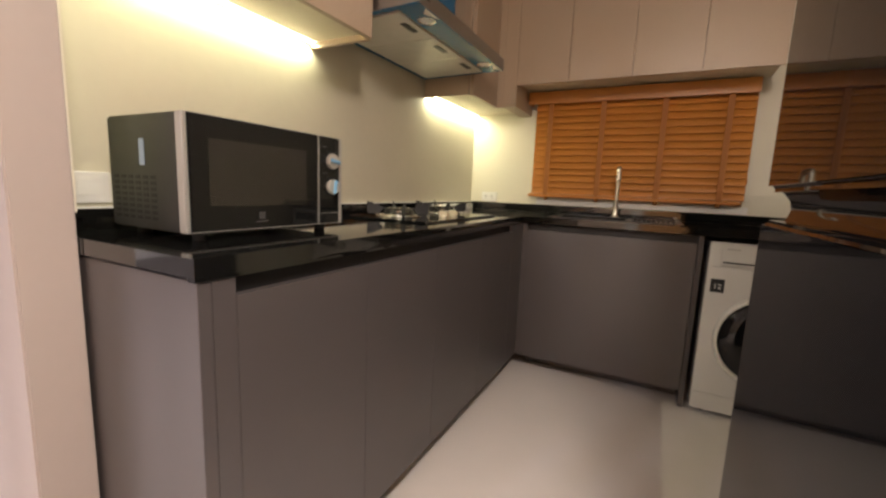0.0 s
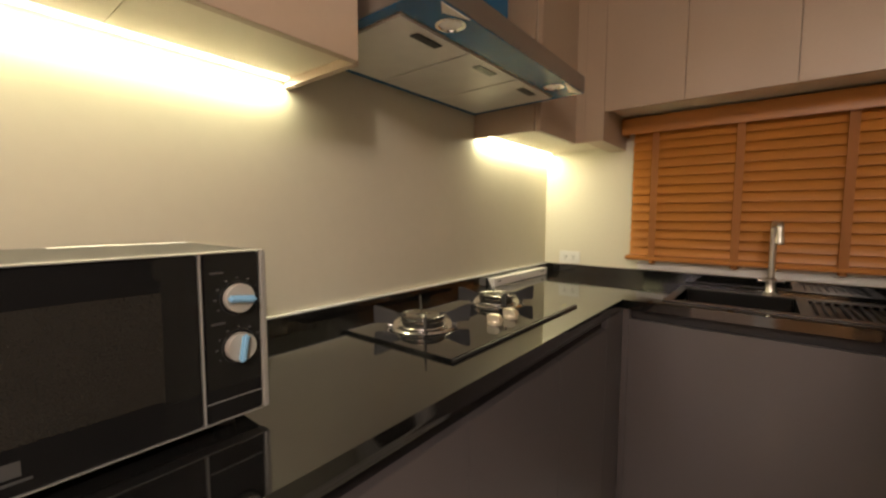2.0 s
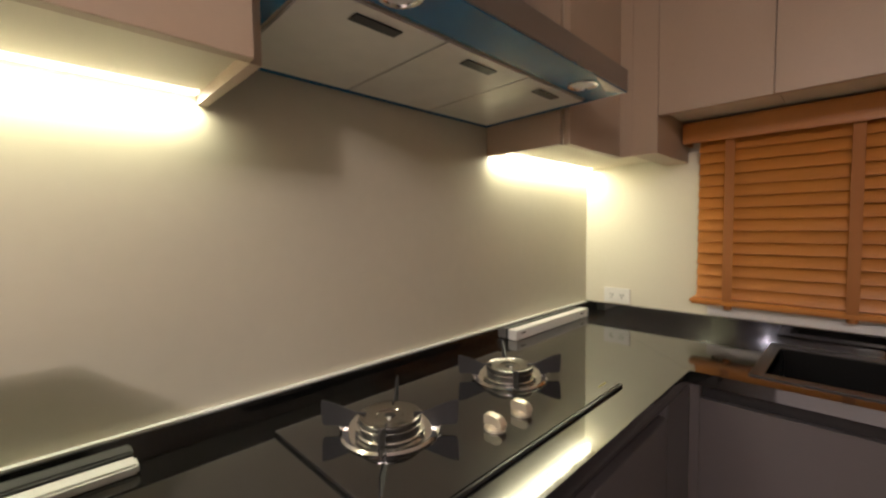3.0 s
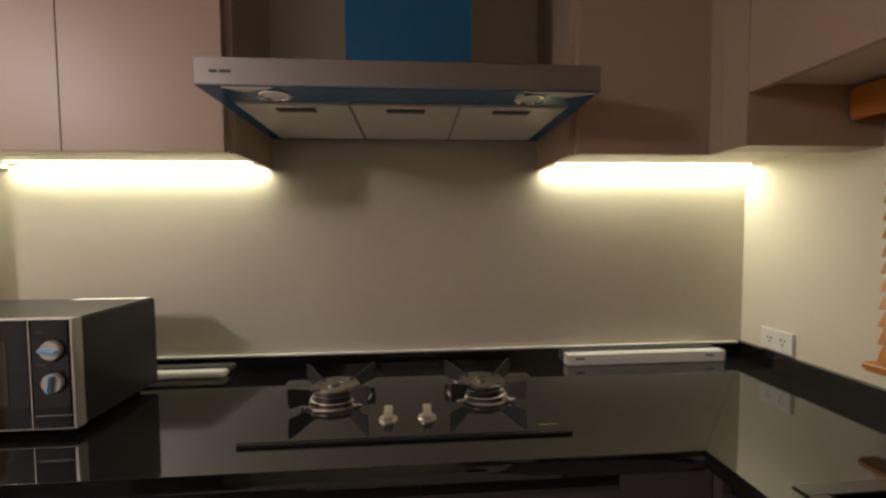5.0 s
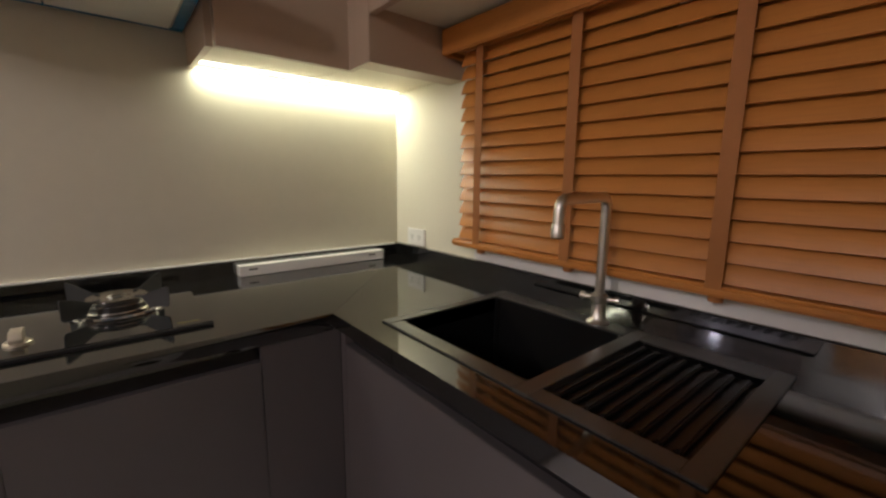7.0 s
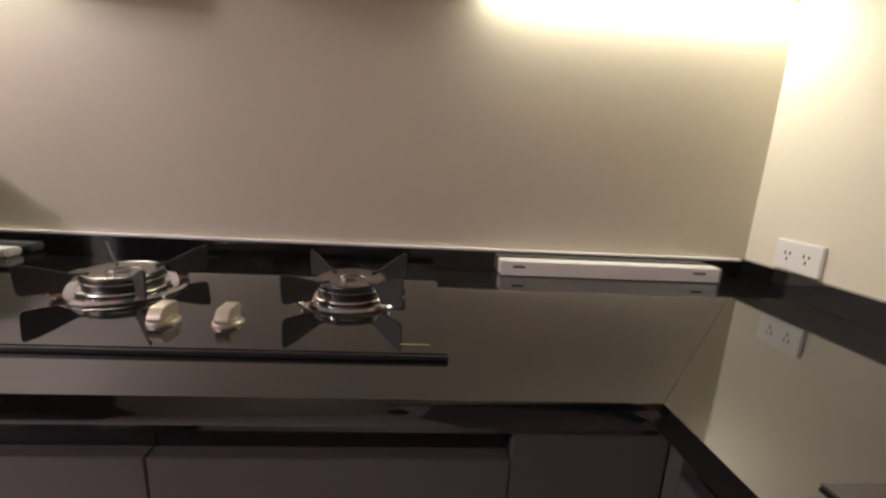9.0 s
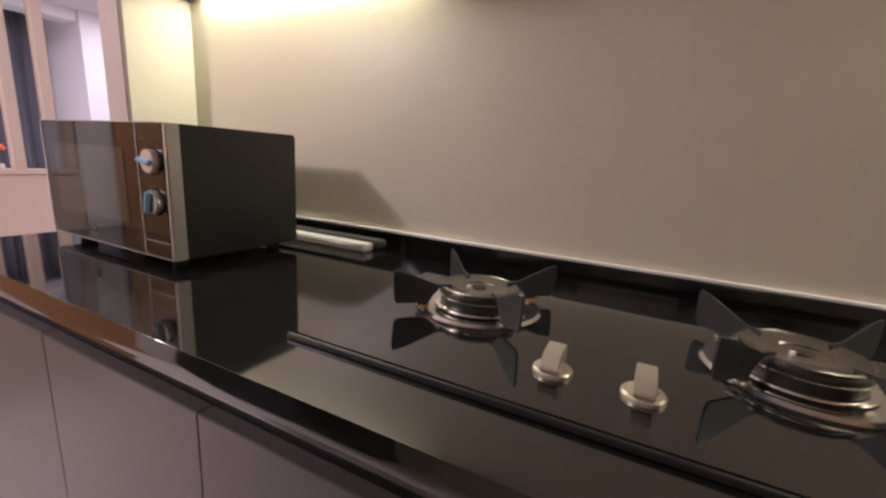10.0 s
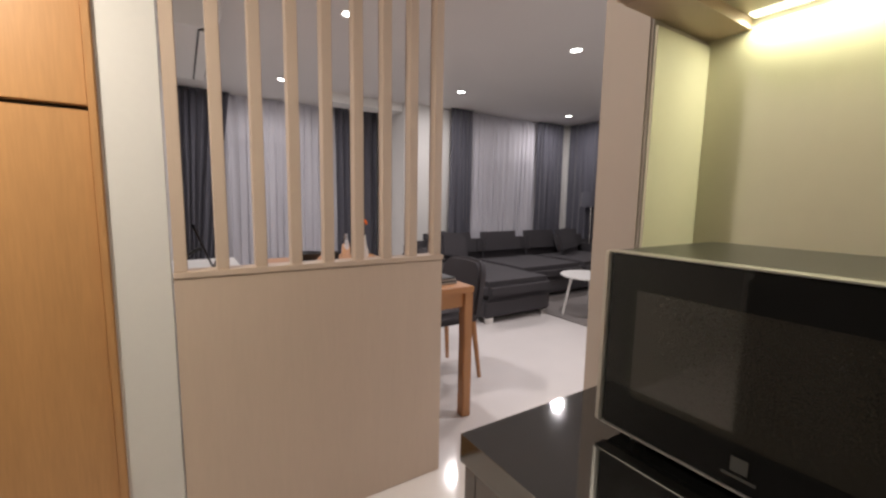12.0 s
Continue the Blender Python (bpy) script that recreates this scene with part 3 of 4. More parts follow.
for y in (HY0 + 0.14, HY1 - 0.14):
    l = part("lamp_ring", lathe(bmesh.new(), [(0.034, under(0.41, 0.001)), (0.034, under(0.41, 0.005)), (0.028, under(0.41, 0.006)), (0.026, under(0.41, 0.003))], (0.41, y, 0), 24), CHROME, hood)
    part("lamp_lens", lathe(bmesh.new(), [(0.026, under(0.41, 0.003)), (0.02, under(0.41, 0.0055)), (0.006, under(0.41, 0.0065))], (0.41, y, 0), 24), BULB, l)

# ---- hob ----
OX0, OX1, OY0, OY1 = 0.095, 0.474, -1.482, -0.785
hob = thing("gas_hob", (0.28, -1.13, CZ), "black glass gas hob with two burners", "hob")
part("glass", bx(OX0, OX1, OY0, OY1, CZ + 0.001, CZ + 0.008, bevel=0.0012), HOB_GLASS, hob)
part("front_trim", bx(OX1 + 0.0002, OX1 + 0.006, OY0, OY1, CZ + 0.0005, CZ + 0.007, bevel=0.001), BLACK_METAL, hob)


def burner(cx, cy):
    z = CZ + 0.008
    b = part("burner", lathe(bmesh.new(), [(0.093, z), (0.094, z + 0.003), (0.090, z + 0.0065), (0.083, z + 0.0065), (0.076, z + 0.004), (0.066, z + 0.004), (0.063, z + 0.001)], (cx, cy, 0), 48), CHROME, hob, "chrome drip ring")
    part("burner_body", lathe(bmesh.new(), [(0.061, z + 0.001), (0.061, z + 0.009), (0.0575, z + 0.010), (0.0575, z + 0.019), (0.060, z + 0.021), (0.060, z + 0.027), (0.058, z + 0.0295), (0.024, z + 0.029), (0.021, z + 0.018), (0.002, z + 0.018)], (cx, cy, 0), 48), BURNER, b, "blackened ringed burner")
    part("top_disc", lathe(bmesh.new(), [(0.058, z + 0.0298), (0.0585, z + 0.0335), (0.0555, z + 0.0345), (0.052, z + 0.0325), (0.026, z + 0.0315), (0.024, z + 0.0295)], (cx, cy, 0), 48), DARK_STEEL, b, "dull steel top disc with a raised rim")
    part("flame_ring", lathe(bmesh.new(), [(0.0602, z + 0.0205), (0.0618, z + 0.0212), (0.0618, z + 0.0232), (0.0602, z + 0.0238)], (cx, cy, 0), 48), CHROME, b)
    part("lower_ring", lathe(bmesh.new(), [(0.0605, z + 0.005), (0.066, z + 0.006), (0.0665, z + 0.009), (0.0605, z + 0.011)], (cx, cy, 0), 48), CHROME, b)
    part("burner_cap", lathe(bmesh.new(), [(0.013, z + 0.018), (0.013, z + 0.028), (0.010, z + 0.031), (0.002, z + 0.031)], (cx, cy, 0), 24), BURNER, b)
    part("igniter", rod(bmesh.new(), (cx + 0.013, cy - 0.012, z + 0.019), (cx + 0.013, cy - 0.012, z + 0.034), 0.003, seg=8), WHITE, b)
    for k in range(4):
        a = radians(45 + 90 * k)
        turn = Matrix.Rotation(a, 3, "Z")
        pts = [(0.044, z + 0.036), (0.066, z + 0.037), (0.090, z + 0.047), (0.112, z + 0.056), (0.130, z + 0.060), (0.132, z + 0.054), (0.130, z + 0.018), (0.126, z + 0.012), (0.096, z + 0.011), (0.090, z + 0.004), (0.082, z + 0.004), (0.074, z + 0.020), (0.062, z + 0.033), (0.046, z + 0.0325)]
        bm = prism(bmesh.new(), pts, "y", -0.0016, 0.0016)
        bmesh.ops.rotate(bm, verts=bm.verts, cent=(0, 0, 0), matrix=turn)
        bmesh.ops.translate(bm, verts=bm.verts, vec=(cx, cy, 0))
        arm = part("pan_support", bm, IRON, b, "black iron pan support")
        bm = bx(0.079, 0.097, -0.0075, 0.0075, z + 0.0066, z + 0.0095, bevel=0.001)
        bmesh.ops.rotate(bm, verts=bm.verts, cent=(0, 0, 0), matrix=turn)
        bmesh.ops.translate(bm, verts=bm.verts, vec=(cx, cy, 0))
        part("support_tab", bm, CHROME, b, "small bright foot tab")


burner(0.255, -1.325)
burner(0.255, -0.942)
for ky in (-1.181, -1.093):
    z = CZ + 0.008
    k = part("knob", lathe(bmesh.new(), [(0.021, z), (0.021, z + 0.004), (0.019, z + 0.006), (0.013, z + 0.007), (0.012, z + 0.010)], (0.395, ky, 0), 24), KNOB, hob, "silver control knob")
    g = prism(bmesh.new(), [(0.374, z + 0.007), (0.416, z + 0.007), (0.418, z + 0.013), (0.412, z + 0.023), (0.404, z + 0.027), (0.378, z + 0.027), (0.374, z + 0.023)], "y", ky - 0.0095, ky + 0.0095)
    bmesh.ops.bevel(g, geom=g.edges[:], offset=0.0011, segments=2, affect="EDGES")
    part("grip", g, KNOB, k)
part("maker_mark", bx(0.4470, 0.4497, -0.848, -0.808, CZ + 0.0081, CZ + 0.0084), YELLOW, hob, "small yellow print")

# long white profile and white strip lying on the worktop
p = thing("white_profile", (0.04, -0.37, CZ), "long white plastic profile leaning on the upstand", "profile")
part("bar", bx(0.024, 0.060, -0.634, -0.106, CZ + 0.001, CZ + 0.036, bevel=0.002), WHITE, p)
part("end_cap", bx(0.023, 0.061, -0.106, -0.103, CZ + 0.0005, CZ + 0.0365, bevel=0.001), SILVER, p)
for y0, y1 in ((-0.606, -0.578), (-0.172, -0.142)):
    part("small_print", bx(0.0601, 0.0604, y0, y1, CZ + 0.020, CZ + 0.025), BADGE, p, "small grey print")
p = solid("white_strip", bx(0.028, 0.066, -2.02, -1.688, CZ + 0.001, CZ + 0.019, bevel=0.004), WHITE, "short white plastic strip beside the microwave", "profile", (0.038, -1.85, CZ))

# ---- sockets ----
def socket(name, x0, x1, z0, z1, wall, label):
    if wall == "y":
        s = thing(name, ((x0 + x1) / 2, 0, z0), label, "socket")
        part("plate", bx(x0, x1, -0.009, -0.0005, z0, z1, bevel=0.002), WHITE, s)
        for cx in (x0 + (x1 - x0) * 0.3, x0 + (x1 - x0) * 0.7):
            for dx, dz in ((-0.006, 0.005), (0.006, 0.005), (0, -0.008)):
                part("slot", bx(cx + dx - 0.0015, cx + dx + 0.0015, -0.0096, -0.0085, (z0 + z1) / 2 + dz - 0.004, (z0 + z1) / 2 + dz + 0.004), BLACK_METAL, s, "dark pin slot")
    else:
        s = thing(name, (0, (x0 + x1) / 2, z0), label, "socket")
        part("plate", bx(0.0005, 0.009, x0, x1, z0, z1, bevel=0.002), WHITE, s)
        part("rocker", bx(0.009, 0.011, (x0 + x1) / 2 - 0.016, (x0 + x1) / 2 + 0.016, z0 + 0.018, z1 - 0.018, bevel=0.0008), WHITE, s)
    return s


socket("wall_socket", 0.088, 0.200, 0.956, 1.022, "y", "white double socket above the worktop upstand")
socket("wall_switch", -2.345, -2.235, 0.960, 1.035, "x", "white switch plate behind the microwave")

# ---- sink and tap ----
sink = thing("kitchen_sink", (1.09, -0.28, CZ), "black composite sink with ribbed drainer", "sink")
BWX0, BWX1, BWY0, BWY1, BD = SX0 + 0.03, 1.068, SY0 + 0.035, SY1 - 0.055, 0.19
DRX0, DRX1 = 1.100, SX1 - 0.03
ZR = CZ + 0.004
bm = bmesh.new()
box(bm, SX0, BWX0, SY0, SY1, CZ + 0.0005, ZR, bevel=0.001)
box(bm, BWX1, DRX0, SY0, SY1, CZ - 0.02, ZR, bevel=0.001)
box(bm, DRX1, SX1, SY0, SY1, CZ + 0.0005, ZR, bevel=0.001)
for x0, x1 in ((BWX0, BWX1), (DRX0, DRX1)):
    box(bm, x0, x1, SY0, BWY0, CZ + 0.0005, ZR, bevel=0.001)
    box(bm, x0, x1, BWY1, SY1, CZ + 0.0005, ZR, bevel=0.001)
part("rim", bm, SINK_RIM, sink)
def basin(x0, x1, y0, y1, z0, z1, w):
    """An open tub with walls of one thickness."""
    b = bmesh.new()
    def ring(d, z):
        return [b.verts.new(p) for p in ((x0 - d, y0 - d, z), (x1 + d, y0 - d, z), (x1 + d, y1 + d, z), (x0 - d, y1 + d, z))]
    rings = [ring(0, z0), ring(0, z1), ring(w, z1), ring(w, z0 - w)]
    for p, q in zip(rings, rings[1:]):
        for i in range(4):
            b.faces.new((p[i], p[(i + 1) % 4], q[(i + 1) % 4], q[i]))
    b.faces.new(rings[0])
    b.faces.new(rings[3])
    bmesh.ops.recalc_face_normals(b, faces=b.faces)
    corner_edges = [e for e in b.edges if abs(e.verts[0].co.z - e.verts[1].co.z) > 0.1]
    bmesh.ops.bevel(b, geom=corner_edges, offset=0.010, segments=3, affect="EDGES")
    return b


bm = basin(BWX0, BWX1, BWY0, BWY1, CZ - BD, CZ + 0.0004, 0.006)
part("bowl", bm, SINK, sink)
part("drain", lathe(bmesh.new(), [(0.045, CZ - BD), (0.045, CZ - BD + 0.004), (0.036, CZ - BD + 0.005), (0.03, CZ - BD + 0.002), (0.005, CZ - BD + 0.002)], ((BWX0 + BWX1) / 2, (BWY0 + BWY1) / 2, 0), 24), CHROME, sink, "chrome strainer")
part("drainer_tray", bx(DRX0 - 0.004, DRX1 + 0.004, BWY0 - 0.004, BWY1 + 0.004, CZ - 0.018, CZ - 0.010), SINK, sink)
for i in range(8):
    x = DRX0 + 0.018 + i * (DRX1 - DRX0 - 0.036) / 7
    part("drainer_rib", bx(x - 0.005, x + 0.005, BWY0 + 0.012, BWY1 - 0.012, CZ - 0.010, CZ + 0.0005, bevel=0.003), SINK, sink)
TXX, TYY = 0.993, -0.115
tap = thing("kitchen_tap", (TXX, TYY, ZR), "brushed steel mixer tap with a square-bent spout", "tap")
part("base_flange", lathe(bmesh.new(), [(0.025, ZR), (0.025, ZR + 0.004), (0.020, ZR + 0.008), (0.0155, ZR + 0.014), (0.0145, ZR + 0.046)], (TXX, TYY, 0), 28), SATIN, tap)
part("collar", lathe(bmesh.new(), [(0.0145, ZR + 0.046), (0.0185, ZR + 0.049), (0.0185, ZR + 0.063), (0.0150, ZR + 0.067), (0.0110, ZR + 0.068)], (TXX, TYY, 0), 28), SATIN, tap)
ux, uy = 0.08, -0.997


def sp(d, z):
    return (TXX + ux * d, TYY + uy * d, z)


for side in (-1, 1):
    hub = Vector((TXX + side * 0.017, TYY + side * 0.004, ZR + 0.056))
    tip = hub + Vector((side * 0.016, side * 0.004, 0.001))
    valve = part("valve_stub", rod(bmesh.new(), hub, tip, 0.0055, seg=14), SATIN, tap)
    part("valve_knob", rod(bmesh.new(), tip, tip + Vector((side * 0.008, side * 0.002, 0.001)), 0.0085, 0.0075, seg=16), SATIN, valve)
r = 0.020
zt, reach = 1.183, 0.19
pts = [sp(0, ZR + 0.06), sp(0, 1.05)]
pts += [sp(r - r * math.cos(a), zt - r + r * math.sin(a)) for a in [radians(k * 15) for k in range(0, 7)]]
pts += [sp(reach - r + r * math.sin(a), zt - r + r * math.cos(a)) for a in [radians(k * 15) for k in range(0, 7)]]
pts += [sp(reach + 0.002, zt - 0.050)]
part("spout", tube(bmesh.new(), pts, 0.0105), SATIN, tap)
part("nozzle", lathe(bmesh.new(), [(0.0105, zt - 0.070), (0.0125, zt - 0.068), (0.0130, zt - 0.048), (0.0108, zt - 0.044)], sp(reach + 0.002, 0), 20), SATIN, tap)

# ---- microwave ----
MX, MY0, MY1, MZ0, MZ1 = 0.399, -2.287, -1.840, 0.918, 1.156
mw = thing("microwave_oven", (0.26, -2.06, CZ), "black microwave oven with silver side trim and two dials", "microwave")
part("case", bx(0.118, MX - 0.022, MY0 + 0.002, MY1 - 0.002, MZ0, MZ1, bevel=0.004), CASE, mw)
PYS = -1.930
part("door", bx(MX - 0.022, MX, MY0 + 0.010, PYS - 0.002, MZ0 + 0.002, MZ1 - 0.001, bevel=0.003), OVEN_GLASS, mw, "black glass door")
part("control_panel", bx(MX - 0.022, MX, PYS + 0.002, MY1 - 0.010, MZ0 + 0.002, MZ1 - 0.001, bevel=0.003), OVEN_GLASS, mw)
part("door_window", bx(MX + 0.0002, MX + 0.0008, MY0 + 0.05, PYS - 0.045, MZ0 + 0.055, MZ1 - 0.045), OVEN_WINDOW, mw, "smoked window")
for y0, y1 in ((MY0, MY0 + 0.009), (MY1 - 0.009, MY1)):
    part("side_trim", bx(MX - 0.024, MX + 0.001, y0, y1, MZ0 + 0.001, MZ1, bevel=0.002), SILVER, mw, "silver side trim")
part("panel_line", bx(MX - 0.01, MX + 0.0008, PYS - 0.0013, PYS + 0.0013, MZ0 + 0.004, MZ1 - 0.002), SILVER, mw)
part("lower_line", bx(MX + 0.0001, MX + 0.0008, PYS + 0.003, MY1 - 0.011, MZ0 + 0.0305, MZ0 + 0.0317), SILVER, mw)
part("bottom_line", bx(MX - 0.02, MX + 0.0008, MY0 + 0.010, MY1 - 0.011, MZ0 + 0.0014, MZ0 + 0.0026), SILVER, mw)
DIAL_Y = -1.882
FILM_PALE = mat("pale blue film", (0.25, 0.50, 0.72), 0.3, grain=0.1, scale=60, stain=0.1)
DIAL = mat("champagne dial metal", (0.60, 0.57, 0.51), 0.38, 0.5, stain=0.04)
for kz, turn in ((1.091, -8), (1.021, 80)):
    k = part("dial", lathe(bmesh.new(), [(0.0205, MX + 0.0003), (0.0205, MX + 0.009), (0.0195, MX + 0.011), (0.002, MX + 0.0112)], (0, DIAL_Y, kz), 36, "x"), DIAL, mw, "silver dial with blue film")
    g = bx(MX + 0.0105, MX + 0.020, DIAL_Y - 0.0195, DIAL_Y + 0.0195, kz - 0.0048, kz + 0.0048, bevel=0.003)
    bmesh.ops.rotate(g, verts=g.verts, cent=(MX, DIAL_Y, kz), matrix=Matrix.Rotation(radians(turn), 3, "X"))
    part("dial_grip", g, FILM_PALE, k, "pale blue film")
    part("dial_ring", lathe(bmesh.new(), [(0.0235, MX + 0.0003), (0.0235, MX + 0.0007), (0.0242, MX + 0.0007), (0.0242, MX + 0.0003)], (0, DIAL_Y, kz), 36, "x"), BADGE, mw)
    for j in range(9):
        an = radians(-30 + 30 * j)
        cy, cz = DIAL_Y + 0.0305 * math.cos(an), kz + 0.0285 * math.sin(an)
        w = 0.0042 if j % 2 else 0.0026
        part("scale_mark", bx(MX + 0.0002, MX + 0.0006, cy - w / 2, cy + w / 2, cz - 0.0012, cz + 0.0012), BADGE, mw)
    part("caption_bar", bx(MX + 0.0002, MX + 0.0006, DIAL_Y - 0.036, DIAL_Y - 0.018, kz + 0.036, kz + 0.0385), BADGE, mw, "small grey unreadable print")
part("top_trim", bx(MX - 0.021, MX + 0.0006, MY0 + 0.0095, MY1 - 0.0095, MZ1 - 0.0012, MZ1 + 0.0004), SILVER, mw, "thin silver top trim")
part("maker_badge", bx(MX + 0.0003, MX + 0.0009, -2.120, -2.104, MZ0 + 0.024, MZ0 + 0.040), BADGE, mw)
part("maker_badge_line", bx(MX + 0.0003, MX + 0.0009, -2.128, -2.096, MZ0 + 0.017, MZ0 + 0.020), BADGE, mw)
vm = None
for i in range(6):
    for j in range(8):
        if vm is None:
            vm = mesh_from("vent_slot", bx(-0.0095, 0.0095, -0.0006, 0.0006, -0.0034, 0.0034, bevel=0.0005), SLOT)
        o = new("vent_slot", vm)
        o.parent = mw
        o.location = Vector((0.146 + i * 0.0285, MY0 + 0.0016, MZ0 + 0.024 + j * 0.0122)) - BASE[mw]
part("side_sticker", bx(0.243, 0.262, MY0 + 0.0008, MY0 + 0.0016, 1.052, 1.106, bevel=0.0003), STICKER, mw, "pale blue film sticker")
for x in (0.15, 0.36):
    for y in (MY0 + 0.05, MY1 - 0.05):
        part("foot", lathe(bmesh.new(), [(0.014, CZ), (0.016, MZ0)], (x, y, 0), 16), RUBBER, mw)
# white strip painted in for the LED highlight along the case's rear top edge
part("top_sheet", bx(0.124, 0.150, -2.04, -1.852, MZ1 + 0.0001, MZ1 + 0.0006), CARD_AND_GLINT, mw, "narrow white strip painted as the rear edge highlight")

# ---- washer ----
WX, WY = 1.452, -0.518
wm = thing("washing_machine", (1.75, -0.27, 0), "white front-loading washing machine under the worktop", "washing machine")
part("body", bx(WX, WX + 0.595, WY + 0.01, -0.03, 0.02, 0.84, bevel=0.006), WHITE_METAL, wm)
for x in (WX + 0.05, WX + 0.545):
    for y in (WY + 0.06, -0.08):
        part("foot", rod(bmesh.new(), (x, y, 0), (x, y, 0.022), 0.02, seg=14), RUBBER, wm)
part("front", bx(WX, WX + 0.595, WY, WY + 0.0095, 0.11, 0.725, bevel=0.003), WHITE_METAL, wm)
part("kick_plate", bx(WX, WX + 0.595, WY + 0.001, WY + 0.0095, 0.022, 0.107, bevel=0.003), WHITE_METAL, wm)
part("control_strip", bx(WX, WX + 0.595, WY, WY + 0.0095, 0.728, 0.838, bevel=0.003), WHITE_METAL, wm)
dr = part("detergent_drawer", bx(WX + 0.045, WX + 0.195, WY - 0.004, WY - 0.0002, 0.735, 0.83, bevel=0.002), WHITE_METAL, wm)
part("drawer_grip", bx(WX + 0.055, WX + 0.185, WY - 0.0046, WY - 0.0038, 0.745, 0.752), SLOT, dr, "dark grip line")
part("maker_mark", bx(WX + 0.065, WX + 0.115, WY - 0.0046, WY - 0.0038, 0.807, 0.813), SILVER, dr)
lb = part("sticker", bx(WX + 0.018, WX + 0.073, WY - 0.001, WY - 0.0002, 0.605, 0.668), BLACK_METAL, wm, "black sticker")
tcu = bpy.data.curves.new("number", "FONT")
tcu.body, tcu.size, tcu.align_x, tcu.extrude = "12", 0.036, "CENTER", 0.0002
tcu.materials.append(WHITE)
tob = new("number", tcu)
tob.parent = lb
tob.matrix_basis = pose(WX + 0.046 - 1.75, WY - 0.0014 + 0.27, 0.622, 90, 0, 0)
tagged(tob, "white printed number 12")
ring_c = (WX + 0.27, WY, 0.40)
pr = part("door_ring", lathe(bmesh.new(), [(0.218, -0.001), (0.218, -0.02), (0.212, -0.032), (0.203, -0.034), (0.198, -0.02)], ring_c, 56, "y"), WHITE_METAL, wm)
part("porthole_glass", lathe(bmesh.new(), [(0.199, -0.02), (0.185, -0.033), (0.14, -0.044), (0.06, -0.05), (0.002, -0.05)], ring_c, 56, "y"), BLACK_GLASS, pr, "dark curved porthole")
part("dial", lathe(bmesh.new(), [(0.032, -0.001), (0.032, -0.012), (0.028, -0.02), (0.002, -0.02)], (WX + 0.30, WY, 0.783), 28, "y"), SILVER, wm)
part("display", bx(WX + 0.36, WX + 0.56, WY - 0.001, WY - 0.0002, 0.755, 0.812), BLACK_GLASS, wm)

# ---- refrigerator ----
GX, GY0, GY1 = 1.415, -2.50, -1.672
fr = thing("refrigerator", (1.72, -2.08, 0), "tall glossy black two-door refrigerator", "refrigerator")
part("cabinet", bx(GX + 0.065, RX - 0.03, GY0 + 0.004, GY1 - 0.004, 0.03, 1.595, bevel=0.006), BLACK_METAL, fr)
part("upper_door", bx(GX, GX + 0.060, GY0, GY1, 1.050, 1.60, bevel=0.012, seg=3), BLACK_GLASS, fr, "mirror-black upper door")
part("lower_door", bx(GX - 0.002, GX + 0.060, GY0, GY1, 0.06, 0.992, bevel=0.010, seg=3), BLACK_GLASS, fr, "mirror-black lower door")
hollow = [(GX + 0.064, 0.985), (GX + 0.064, 1.056), (GX + 0.016, 1.056), (GX + 0.030, 1.046), (GX + 0.040, 1.032), (GX + 0.043, 1.014), (GX + 0.038, 0.996), (GX + 0.030, 0.985)]
part("handle_recess", prism(bmesh.new(), hollow, "y", GY0 + 0.004, GY1 - 0.012), BLACK_GLASS, fr, "glossy hollow grip between the doors")
part("plinth", bx(GX + 0.03, GX + 0.2, GY0 + 0.01, GY1 - 0.01, 0.0, 0.055), SLOT, fr)

# ---- ceiling downlights ----
for x, y in DOWNLIGHTS:
    d = thing("downlight", (x, y, CEIL), "lit round recessed ceiling downlight", "lamp", "downlights")
    part("trim_ring", lathe(bmesh.new(), [(0.062, CEIL), (0.062, CEIL - 0.004), (0.058, CEIL - 0.007), (0.048, CEIL - 0.007), (0.046, CEIL)], (x, y, 0), 32), WHITE, d)
    part("diffuser", rod(bmesh.new(), (x, y, CEIL - 0.004), (x, y, CEIL - 0.001), 0.046, seg=28), GLOW, d)

h = thing("hall_ceiling_lamp", (*HALL_LIGHT, LOW), "lit opal globe ceiling lamp in the hall", "lamp")
part("ceiling_rose", lathe(bmesh.new(), [(0.055, LOW), (0.055, LOW - 0.012), (0.030, LOW - 0.030), (0.030, LOW - 0.058)], (*HALL_LIGHT, 0), 28), WHITE, h)
ball = [(0.118 * math.sin(radians(k * 12)) + 0.0005, LOW - 0.17 + 0.118 * math.cos(radians(k * 12))) for k in range(1, 16)]
shell = part("globe", lathe(bmesh.new(), ball, (*HALL_LIGHT, 0), 28), GLOBE, h, "glowing opal globe")
shell.visible_shadow = False

